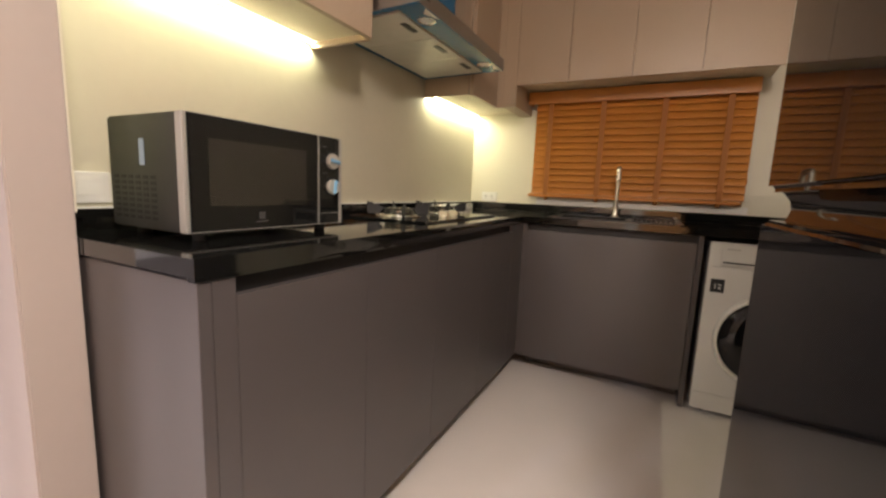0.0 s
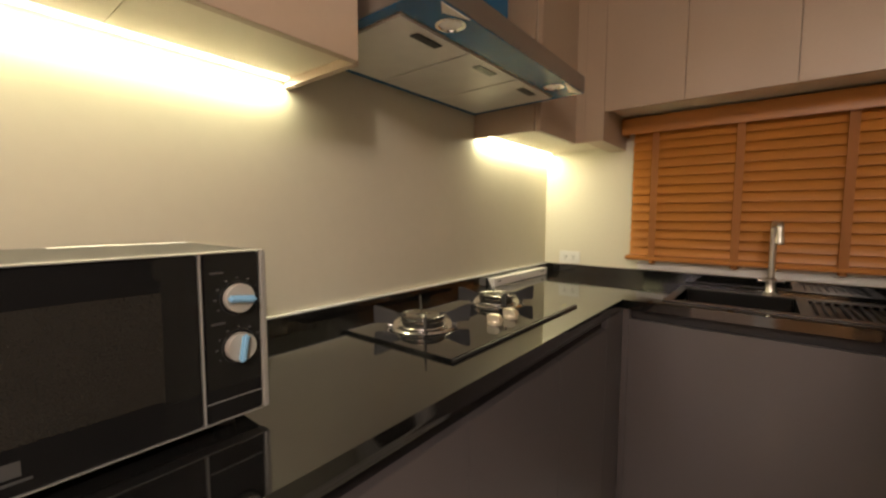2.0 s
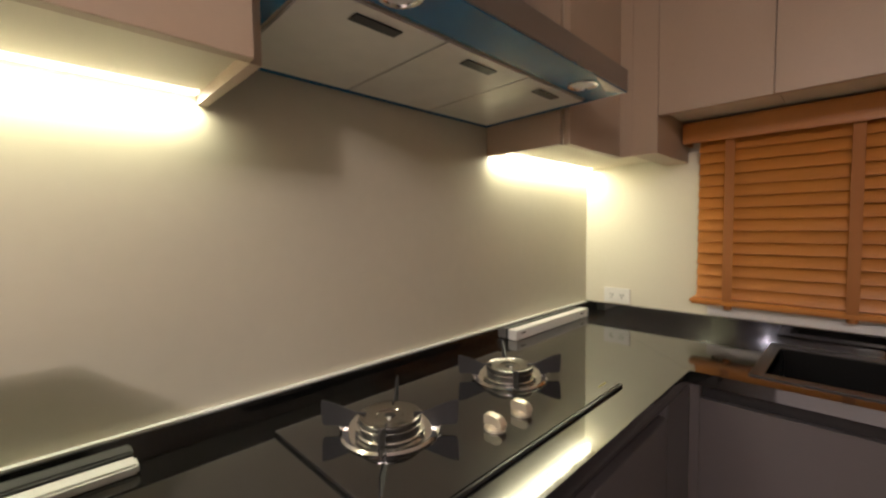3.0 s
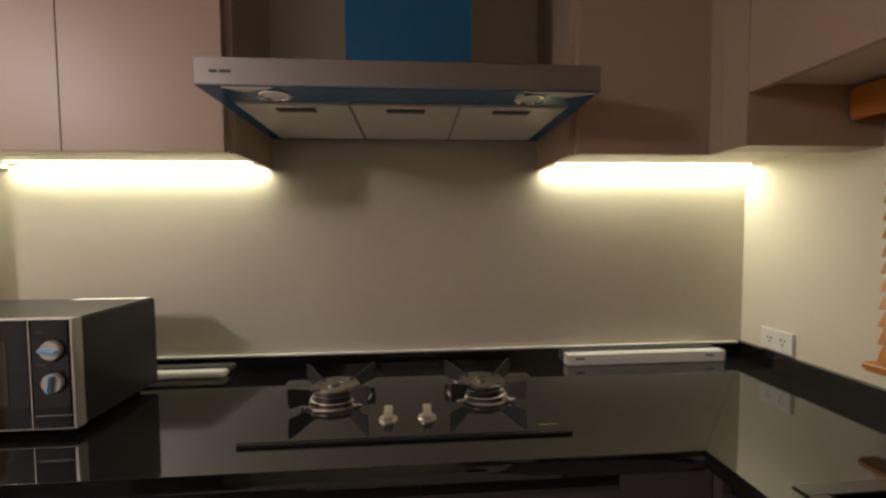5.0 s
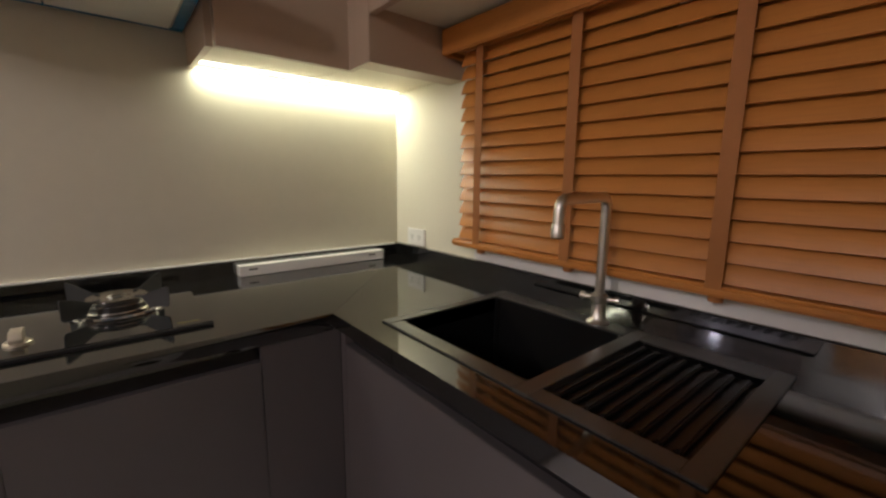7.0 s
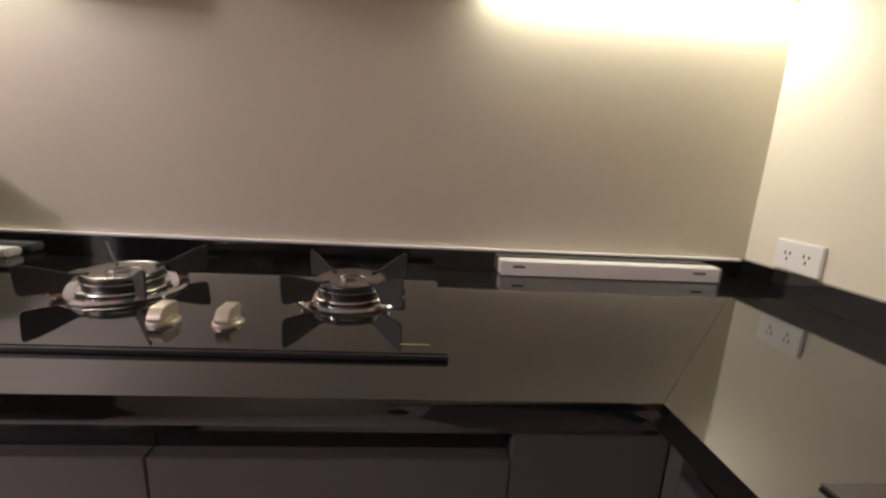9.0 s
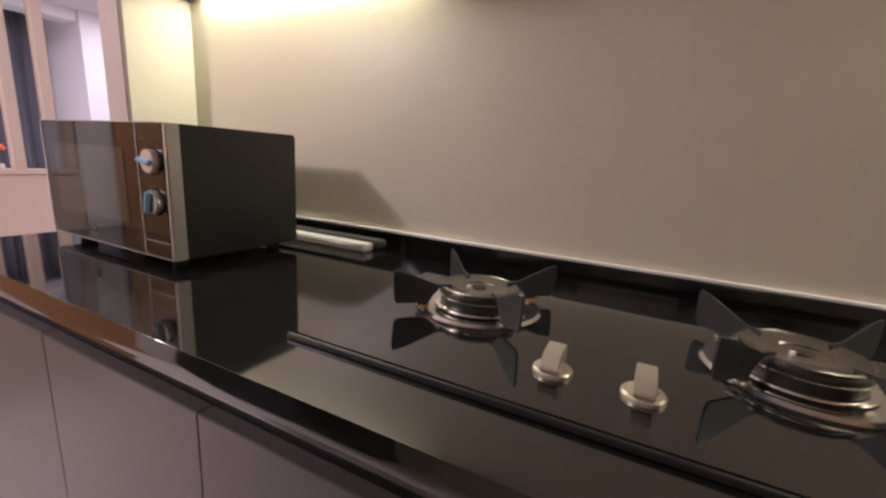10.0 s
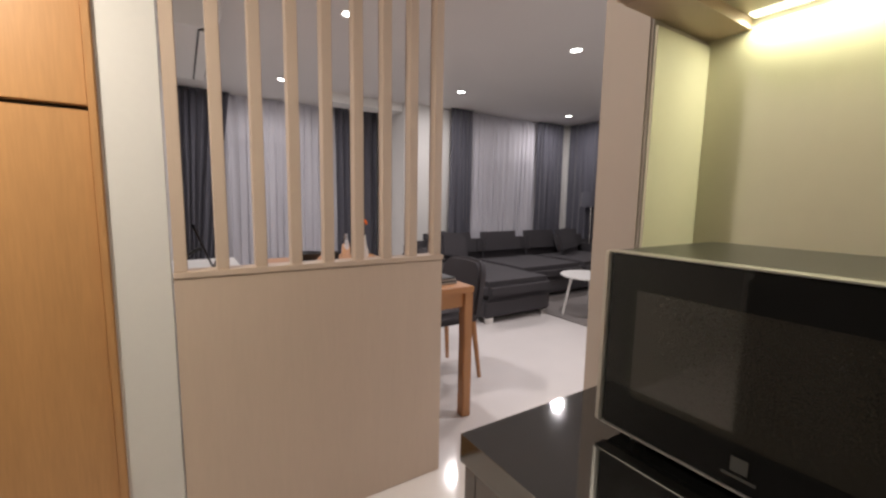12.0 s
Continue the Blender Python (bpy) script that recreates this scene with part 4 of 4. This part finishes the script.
# ---- living room ----
def curtain(name, axis, a0, a1, w, z0, z1, material, folds, depth, label, group, gather=0.0):
    """A hanging cloth of soft upright folds with a pinched heading."""
    length = a1 - a0
    n = folds * 8
    rows = 8
    bm = bmesh.new()
    grid = []
    for j in range(rows + 1):
        v = j / rows
        z = z0 + (z1 - z0) * v
        amp = depth * (0.55 + 0.45 * (1 - v))
        line = []
        for i in range(n + 1):
            u = i / n
            ph = 2 * math.pi * folds * u + 1.3 * math.sin(7.1 * u + a0 * 3) + 0.25 * math.sin(5 * v + 9 * u)
            off = amp * math.sin(ph) + 0.3 * amp * math.sin(2.3 * ph + 1)
            p = a1 - (a1 - a0 - length * u) * (1 - gather * (1 - v)) + 0.012 * math.sin(3 * v + i)
            line.append(bm.verts.new((p, w + off, z) if axis == "y" else (w + off, p, z)))
        grid.append(line)
    for j in range(rows):
        for i in range(n):
            bm.faces.new((grid[j][i], grid[j][i + 1], grid[j + 1][i + 1], grid[j + 1][i]))
    base = ((a0 + a1) / 2, w, z1) if axis == "y" else (w, (a0 + a1) / 2, z1)
    c = thing(name, base, label, "curtain", group)
    cl = part("cloth", bm, material, c)
    md = cl.modifiers.new("cloth", "SOLIDIFY")
    md.thickness = 0.002
    if axis == "y":
        part("heading_tape", bx(a0, a1, w - 0.012, w + 0.012, z1 - 0.0015, z1 + 0.006), material, c)
    else:
        part("heading_tape", bx(w - 0.012, w + 0.012, a0, a1, z1 - 0.0015, z1 + 0.006), material, c)
    return c


CZT = CEIL - 0.02
curtain("curtain", "y", 0.30, 0.93, -7.93, 0.02, CZT, CURTAIN, 7, 0.035, "dark grey curtain drawn and gathered aside", "dark curtains", 0.45)
curtain("curtain", "y", -1.70, -1.05, -7.93, 0.02, CZT, CURTAIN, 6, 0.035, "dark grey floor-length curtain drawn aside", "dark curtains")
curtain("sheer_curtain", "y", -1.12, 0.42, -8.03, 0.02, CZT, SHEER, 13, 0.025, "white sheer curtain across the bay window", "sheers")
curtain("curtain", "y", -2.80, -2.42, -6.96, 0.02, CZT, CURTAIN, 5, 0.035, "dark grey floor-length curtain drawn aside", "dark curtains")
curtain("curtain", "y", -4.75, -4.15, -6.96, 0.02, CZT, CURTAIN, 6, 0.035, "dark grey floor-length curtain drawn aside", "dark curtains")
curtain("sheer_curtain", "y", -4.2, -2.7, -7.04, 0.02, CZT, SHEER, 15, 0.025, "white sheer curtain behind the sofa", "sheers")
curtain("curtain", "x", -6.95, -5.2, -4.88, 0.02, CZT, CURTAIN, 13, 0.035, "dark grey curtain on the side window", "dark curtains")


def living_window(name, axis, o0, o1, z0, z1, w, label):
    base = ((o0 + o1) / 2, w, z0) if axis == "y" else (w, (o0 + o1) / 2, z0)
    t = thing(name, base, label, "window", kind="structure")
    b = bmesh.new()
    g = 0.05
    mid = (o0 + o1) / 2
    for p0, p1, q0, q1 in ((o0, o0 + g, z0, z1), (o1 - g, o1, z0, z1), (o0 + g, o1 - g, z0, z0 + g), (o0 + g, o1 - g, z1 - g, z1), (mid - 0.03, mid + 0.03, z0 + g, z1 - g)):
        if axis == "y":
            box(b, p0, p1, w - 0.03, w + 0.03, q0, q1, bevel=0.003)
        else:
            box(b, w - 0.03, w + 0.03, p0, p1, q0, q1, bevel=0.003)
    part("window_frame", b, WHITE_METAL, t)
    for p0, p1 in ((o0 + g, mid - 0.03), (mid + 0.03, o1 - g)):
        b = bx(p0, p1, w - 0.003, w + 0.003, z0 + g, z1 - g) if axis == "y" else bx(w - 0.003, w + 0.003, p0, p1, z0 + g, z1 - g)
        part("pane", b, TINT, t)


living_window("window_2", "y", -1.0, 0.6, 0.05, 2.02, -8.17, "tall dark window behind sheers")
living_window("window_3", "y", -4.28, -2.88, 0.92, 1.87, -7.17, "dark window behind sheers")
living_window("window_4", "x", -6.6, -5.0, 0.75, 2.15, -5.07, "dark side window")

# sofa
def cushion(x0, x1, y0, y1, z0, z1, r=0.05):
    b = bx(x0, x1, y0, y1, z0, z1, bevel=r, seg=4)
    return b


sofa = thing("corner_sofa", (-3.0, -6.0, 0), "charcoal fabric corner sofa with chaise and loose cushions", "sofa")
part("base", bx(-4.75, -1.57, -6.80, -5.50, 0.06, 0.24, bevel=0.02), SOFA, sofa)
part("chaise_base", bx(-2.47, -1.57, -5.499, -5.0, 0.06, 0.24, bevel=0.02), SOFA, sofa)
part("chaise_cushion", cushion(-2.485, -1.575, -6.45, -4.97, 0.236, 0.42, 0.055), SOFA, sofa)
for x0, x1 in ((-3.60, -2.487), (-4.74, -3.602)):
    part("seat_cushion", cushion(x0, x1, -6.45, -5.46, 0.236, 0.418, 0.055), SOFA, sofa)
part("backrest", bx(-4.75, -1.57, -6.80, -6.50, 0.235, 0.66, bevel=0.05, seg=3), SOFA, sofa)
for x0, x1 in ((-2.55, -1.64), (-3.37, -2.56), (-4.16, -3.38), (-4.72, -4.17)):
    b = cushion(x0, x1, -6.56, -6.34, 0.41, 0.77, 0.09)
    bmesh.ops.rotate(b, verts=b.verts, cent=(0, -6.5, 0.42), matrix=Matrix.Rotation(radians(9), 3, "X"))
    part("back_cushion", b, SOFA, sofa)
part("armrest", cushion(-4.92, -4.755, -6.80, -5.48, 0.06, 0.60, 0.06), SOFA, sofa)
for x in (-2.42, -1.68):
    part("foot", bx(x, x + 0.07, -5.06, -5.0, 0, 0.062, bevel=0.004), CHROME, sofa, "metal block foot")
for x in (-4.7, -1.68):
    part("foot", bx(x, x + 0.07, -6.78, -6.72, 0, 0.062, bevel=0.004), CHROME, sofa, "metal block foot")
for x, lean in ((-4.05, 6), (-1.98, -8)):
    b = cushion(-0.22, 0.22, -0.065, 0.065, -0.19, 0.19, 0.06)
    bmesh.ops.rotate(b, verts=b.verts, cent=(0, 0, 0), matrix=Matrix.Rotation(radians(20), 3, "X") @ Matrix.Rotation(radians(lean), 3, "Y"))
    solid("throw_pillow", bmesh.ops.translate(b, verts=b.verts, vec=(x, -6.20, 0.625)) or b, SOFA, "charcoal fabric throw pillow on the sofa", "pillow", (x, -6.20, 0.42), "throw pillows")

solid("rug", bx(-4.4, -2.42, -6.0, -3.9, 0.001, 0.012, bevel=0.004), RUG, "flat grey woven rug on the floor", "rug", (-3.4, -5, 0))
ct = thing("coffee_table", (-2.75, -4.75, 0.012), "small round white coffee table on thin legs", "coffee table")
part("tabletop", lathe(bmesh.new(), [(0.27, 0.43), (0.28, 0.435), (0.28, 0.448), (0.275, 0.452), (0.002, 0.452)], (-2.75, -4.75, 0), 40), WHITE, ct)
for k in range(3):
    a = radians(90 + 120 * k)
    part("leg", rod(bmesh.new(), (-2.75 + 0.25 * math.cos(a), -4.75 + 0.25 * math.sin(a), 0.0125), (-2.75 + 0.17 * math.cos(a), -4.75 + 0.17 * math.sin(a), 0.43), 0.011, 0.016, seg=10), WHITE, ct)
st = thing("side_table", (-4.82, -5.75, 0), "low black side table beside the sofa", "table")
part("top", bx(-5.0 + 0.14, -4.45, -6.0, -5.55, 0.48, 0.51, bevel=0.004), BLACK_METAL, st)
for x in (-4.84, -4.47):
    for y in (-5.98, -5.57):
        part("leg", bx(x, x + 0.025, y, y + 0.025, 0, 0.48), BLACK_METAL, st)
LX, LY = -4.80, -6.35
fl = thing("floor_lamp", (LX, LY, 0), "unlit floor lamp with a dark drum shade", "floor lamp")
part("base", lathe(bmesh.new(), [(0.13, 0.0), (0.13, 0.012), (0.02, 0.022)], (LX, LY, 0), 28), BLACK_METAL, fl)
part("stem", rod(bmesh.new(), (LX, LY, 0.02), (LX, LY, 1.25), 0.012, seg=12), CHROME, fl)
part("shade", lathe(bmesh.new(), [(0.17, 1.14), (0.165, 1.38), (0.163, 1.38), (0.168, 1.14)], (LX, LY, 0), 32), CURTAIN, fl, "dark drum shade")

# dining table and chairs behind the partition
TX0, TX1, TY0, TY1 = -0.46, 0.42, -5.25, -3.71
dt = thing("dining_table", (-0.02, -4.4, 0), "oak dining table with square legs", "table")
part("tabletop", bx(TX0, TX1, TY0, TY1, 0.715, 0.75, bevel=0.004), TABLE_OAK, dt)
bm = bmesh.new()
box(bm, TX0 + 0.03, TX1 - 0.03, TY1 - 0.045, TY1 - 0.025, 0.635, 0.714)
box(bm, TX0 + 0.03, TX1 - 0.03, TY0 + 0.025, TY0 + 0.045, 0.635, 0.714)
box(bm, TX0 + 0.025, TX0 + 0.045, TY0 + 0.046, TY1 - 0.046, 0.635, 0.714)
box(bm, TX1 - 0.045, TX1 - 0.025, TY0 + 0.046, TY1 - 0.046, 0.635, 0.714)
part("apron", bm, TABLE_OAK, dt)
for x in (TX0 + 0.004, TX1 - 0.059):
    for y in (TY0 + 0.004, TY1 - 0.059):
        part("leg", bx(x, x + 0.055, y, y + 0.055, 0, 0.7145, bevel=0.004), TABLE_OAK, dt)


def dining_chair(x, y, turn):
    """Faces +x at turn 0."""
    c = thing("dining_chair", (0, 0, 0), "charcoal upholstered dining chair with tapered oak legs", "chair", "chairs round the table")
    part("seat", bx(-0.22, 0.23, -0.23, 0.23, 0.40, 0.49, bevel=0.035, seg=3), SOFA, c)
    edge = [(-0.235, 0.44), (0.235, 0.44), (0.235, 0.70)]
    edge += [(0.125 + 0.11 * math.cos(a), 0.70 + 0.11 * math.sin(a)) for a in [radians(k * 15) for k in range(1, 6)]]
    edge += [(0.125, 0.81), (0.0, 0.815), (-0.125, 0.81)]
    edge += [(-0.125 - 0.11 * math.sin(a), 0.70 + 0.11 * math.cos(a)) for a in [radians(k * 15) for k in range(1, 7)]]
    b = prism(bmesh.new(), edge, "x", -0.245, -0.175)
    bmesh.ops.bevel(b, geom=[e for e in b.edges if abs(e.verts[0].co.x - e.verts[1].co.x) < 1e-6], offset=0.022, segments=3, affect="EDGES")
    for v in b.verts:
        v.co.x += 0.9 * v.co.y ** 2
    bmesh.ops.rotate(b, verts=b.verts, cent=(-0.2, 0, 0.46), matrix=Matrix.Rotation(radians(-8), 3, "Y"))
    part("backrest", b, SOFA, c)
    for dx, dy in ((-0.17, -0.17), (-0.17, 0.17), (0.17, -0.17), (0.17, 0.17)):
        part("leg", rod(bmesh.new(), (dx * 1.25, dy * 1.2, 0), (dx, dy, 0.41), 0.013, 0.02, seg=10), TABLE_OAK, c, "tapered oak leg")
    c.matrix_basis = pose(x, y, 0, 0, 0, turn)
    return c


ch = dining_chair(-0.60, -4.30, 0)
copy_thing(ch, pose(-0.56, -4.92, 0, 0, 0, 0))
copy_thing(ch, pose(0.45, -4.15, 0, 0, 0, 180))
copy_thing(ch, pose(0.45, -4.80, 0, 0, 0, 180))

# on the dining table
v = thing("flower_vase", (-0.31, -4.95, 0.75), "slim glass vase with an orange flower", "vase")
part("vase", lathe(bmesh.new(), [(0.03, 0.75), (0.035, 0.80), (0.02, 0.86), (0.014, 0.93), (0.012, 0.93), (0.016, 0.86), (0.03, 0.80), (0.026, 0.756)], (-0.31, -4.95, 0), 20), WHITE, v)
part("stem", rod(bmesh.new(), (-0.31, -4.95, 0.80), (-0.305, -4.95, 1.02), 0.003, seg=6), LEAF, v)
bm = bmesh.new()
for k in range(14):
    a, e = k * 2.4, 0.2 + 0.09 * k
    c0 = Vector((-0.305 + 0.026 * math.cos(a) * math.cos(e), -4.95 + 0.026 * math.sin(a) * math.cos(e), 1.02 + 0.026 * math.sin(e)))
    bmesh.ops.create_icosphere(bm, subdivisions=1, radius=0.014, matrix=Matrix.Translation(c0))
part("flower", bm, ORANGE, v, "orange flower head")
solid("bowl", lathe(bmesh.new(), [(0.05, 0.751), (0.09, 0.80), (0.10, 0.82), (0.094, 0.82), (0.08, 0.80), (0.04, 0.757)], (0.12, -4.95, 0), 28), BLACK_METAL, "black bowl on the dining table", "bowl", (0.12, -4.95, 0.75))
solid("bottle", lathe(bmesh.new(), [(0.035, 0.751), (0.036, 0.84), (0.016, 0.90), (0.014, 0.95), (0.002, 0.95)], (-0.165, -4.95, 0), 20), CLEAR, "slim clear bottle on the dining table", "bottle", (-0.165, -4.95, 0.75))
solid("black_jar", lathe(bmesh.new(), [(0.03, 0.751), (0.03, 0.81), (0.026, 0.815), (0.002, 0.815)], (-0.09, -4.98, 0), 18), BLACK_METAL, "small black jar on the dining table", "jar", (-0.09, -4.98, 0.75))
bk = thing("magazine_stack", (-0.33, -3.95, 0.75), "small stack of white magazines on the table", "magazines")
for k in range(4):
    part("magazine", bx(-0.42 + 0.006 * k, -0.22 + 0.004 * k, -4.08, -3.82 + 0.005 * (k % 2), 0.7505 + 0.009 * k, 0.7585 + 0.009 * k, bevel=0.001), CARD_AND_GLINT if k % 2 == 0 else BLACK_METAL, bk)

sb = thing("sideboard", (0.76, -4.75, 0), "low white sideboard against the wall", "sideboard")
part("body", bx(0.58, 0.977, -5.3, -4.2, 0.06, 0.74, bevel=0.004), WHITE, sb)
part("top", bx(0.565, 0.978, -5.31, -4.19, 0.741, 0.765, bevel=0.003), WHITE, sb)
for y in (-5.25, -4.27):
    part("foot", bx(0.62, 0.66, y, y + 0.04, 0, 0.06), WHITE, sb)
ds = thing("tablet_on_stand", (0.83, -4.5, 0.765), "dark tablet leaning on a bent black stand", "tablet")
part("base", bx(0.76, 0.93, -4.58, -4.42, 0.766, 0.778, bevel=0.004), BLACK_METAL, ds)
part("arm", tube(bmesh.new(), [(0.89, -4.5, 0.777), (0.885, -4.5, 0.85), (0.86, -4.5, 0.90), (0.82, -4.5, 0.925), (0.795, -4.5, 0.93)], 0.009, 10), BLACK_METAL, ds)
b = bx(-0.005, 0.005, -0.125, 0.125, -0.115, 0.115, bevel=0.003)
bmesh.ops.rotate(b, verts=b.verts, cent=(0, 0, 0), matrix=Matrix.Rotation(radians(20), 3, "Y"))
bmesh.ops.translate(b, verts=b.verts, vec=(0.795, -4.5, 0.965))
part("screen", b, BLACK_GLASS, ds, "dark glass screen")

# wall air conditioner
ac = thing("air_conditioner", (0.87, -5.6, 2.24), "white wall-mounted split air conditioner", "air conditioner")
bm = prism(bmesh.new(), [(0.978, 2.25), (0.86, 2.235), (0.73, 2.24), (0.63, 2.285), (0.605, 2.34), (0.60, 2.50), (0.978, 2.50)], "y", -6.36, -4.98)
bmesh.ops.bevel(bm, geom=bm.edges[:], offset=0.008, segments=2, affect="EDGES")
part("case", bm, WHITE, ac)
part("outlet", prism(bmesh.new(), [(0.735, 2.236), (0.645, 2.274), (0.640, 2.268), (0.730, 2.230)], "y", -6.31, -5.03), SLOT, ac, "dark air outlet")
part("louvre", prism(bmesh.new(), [(0.725, 2.232), (0.655, 2.222), (0.655, 2.226), (0.725, 2.236)], "y", -6.30, -5.04), WHITE, ac)
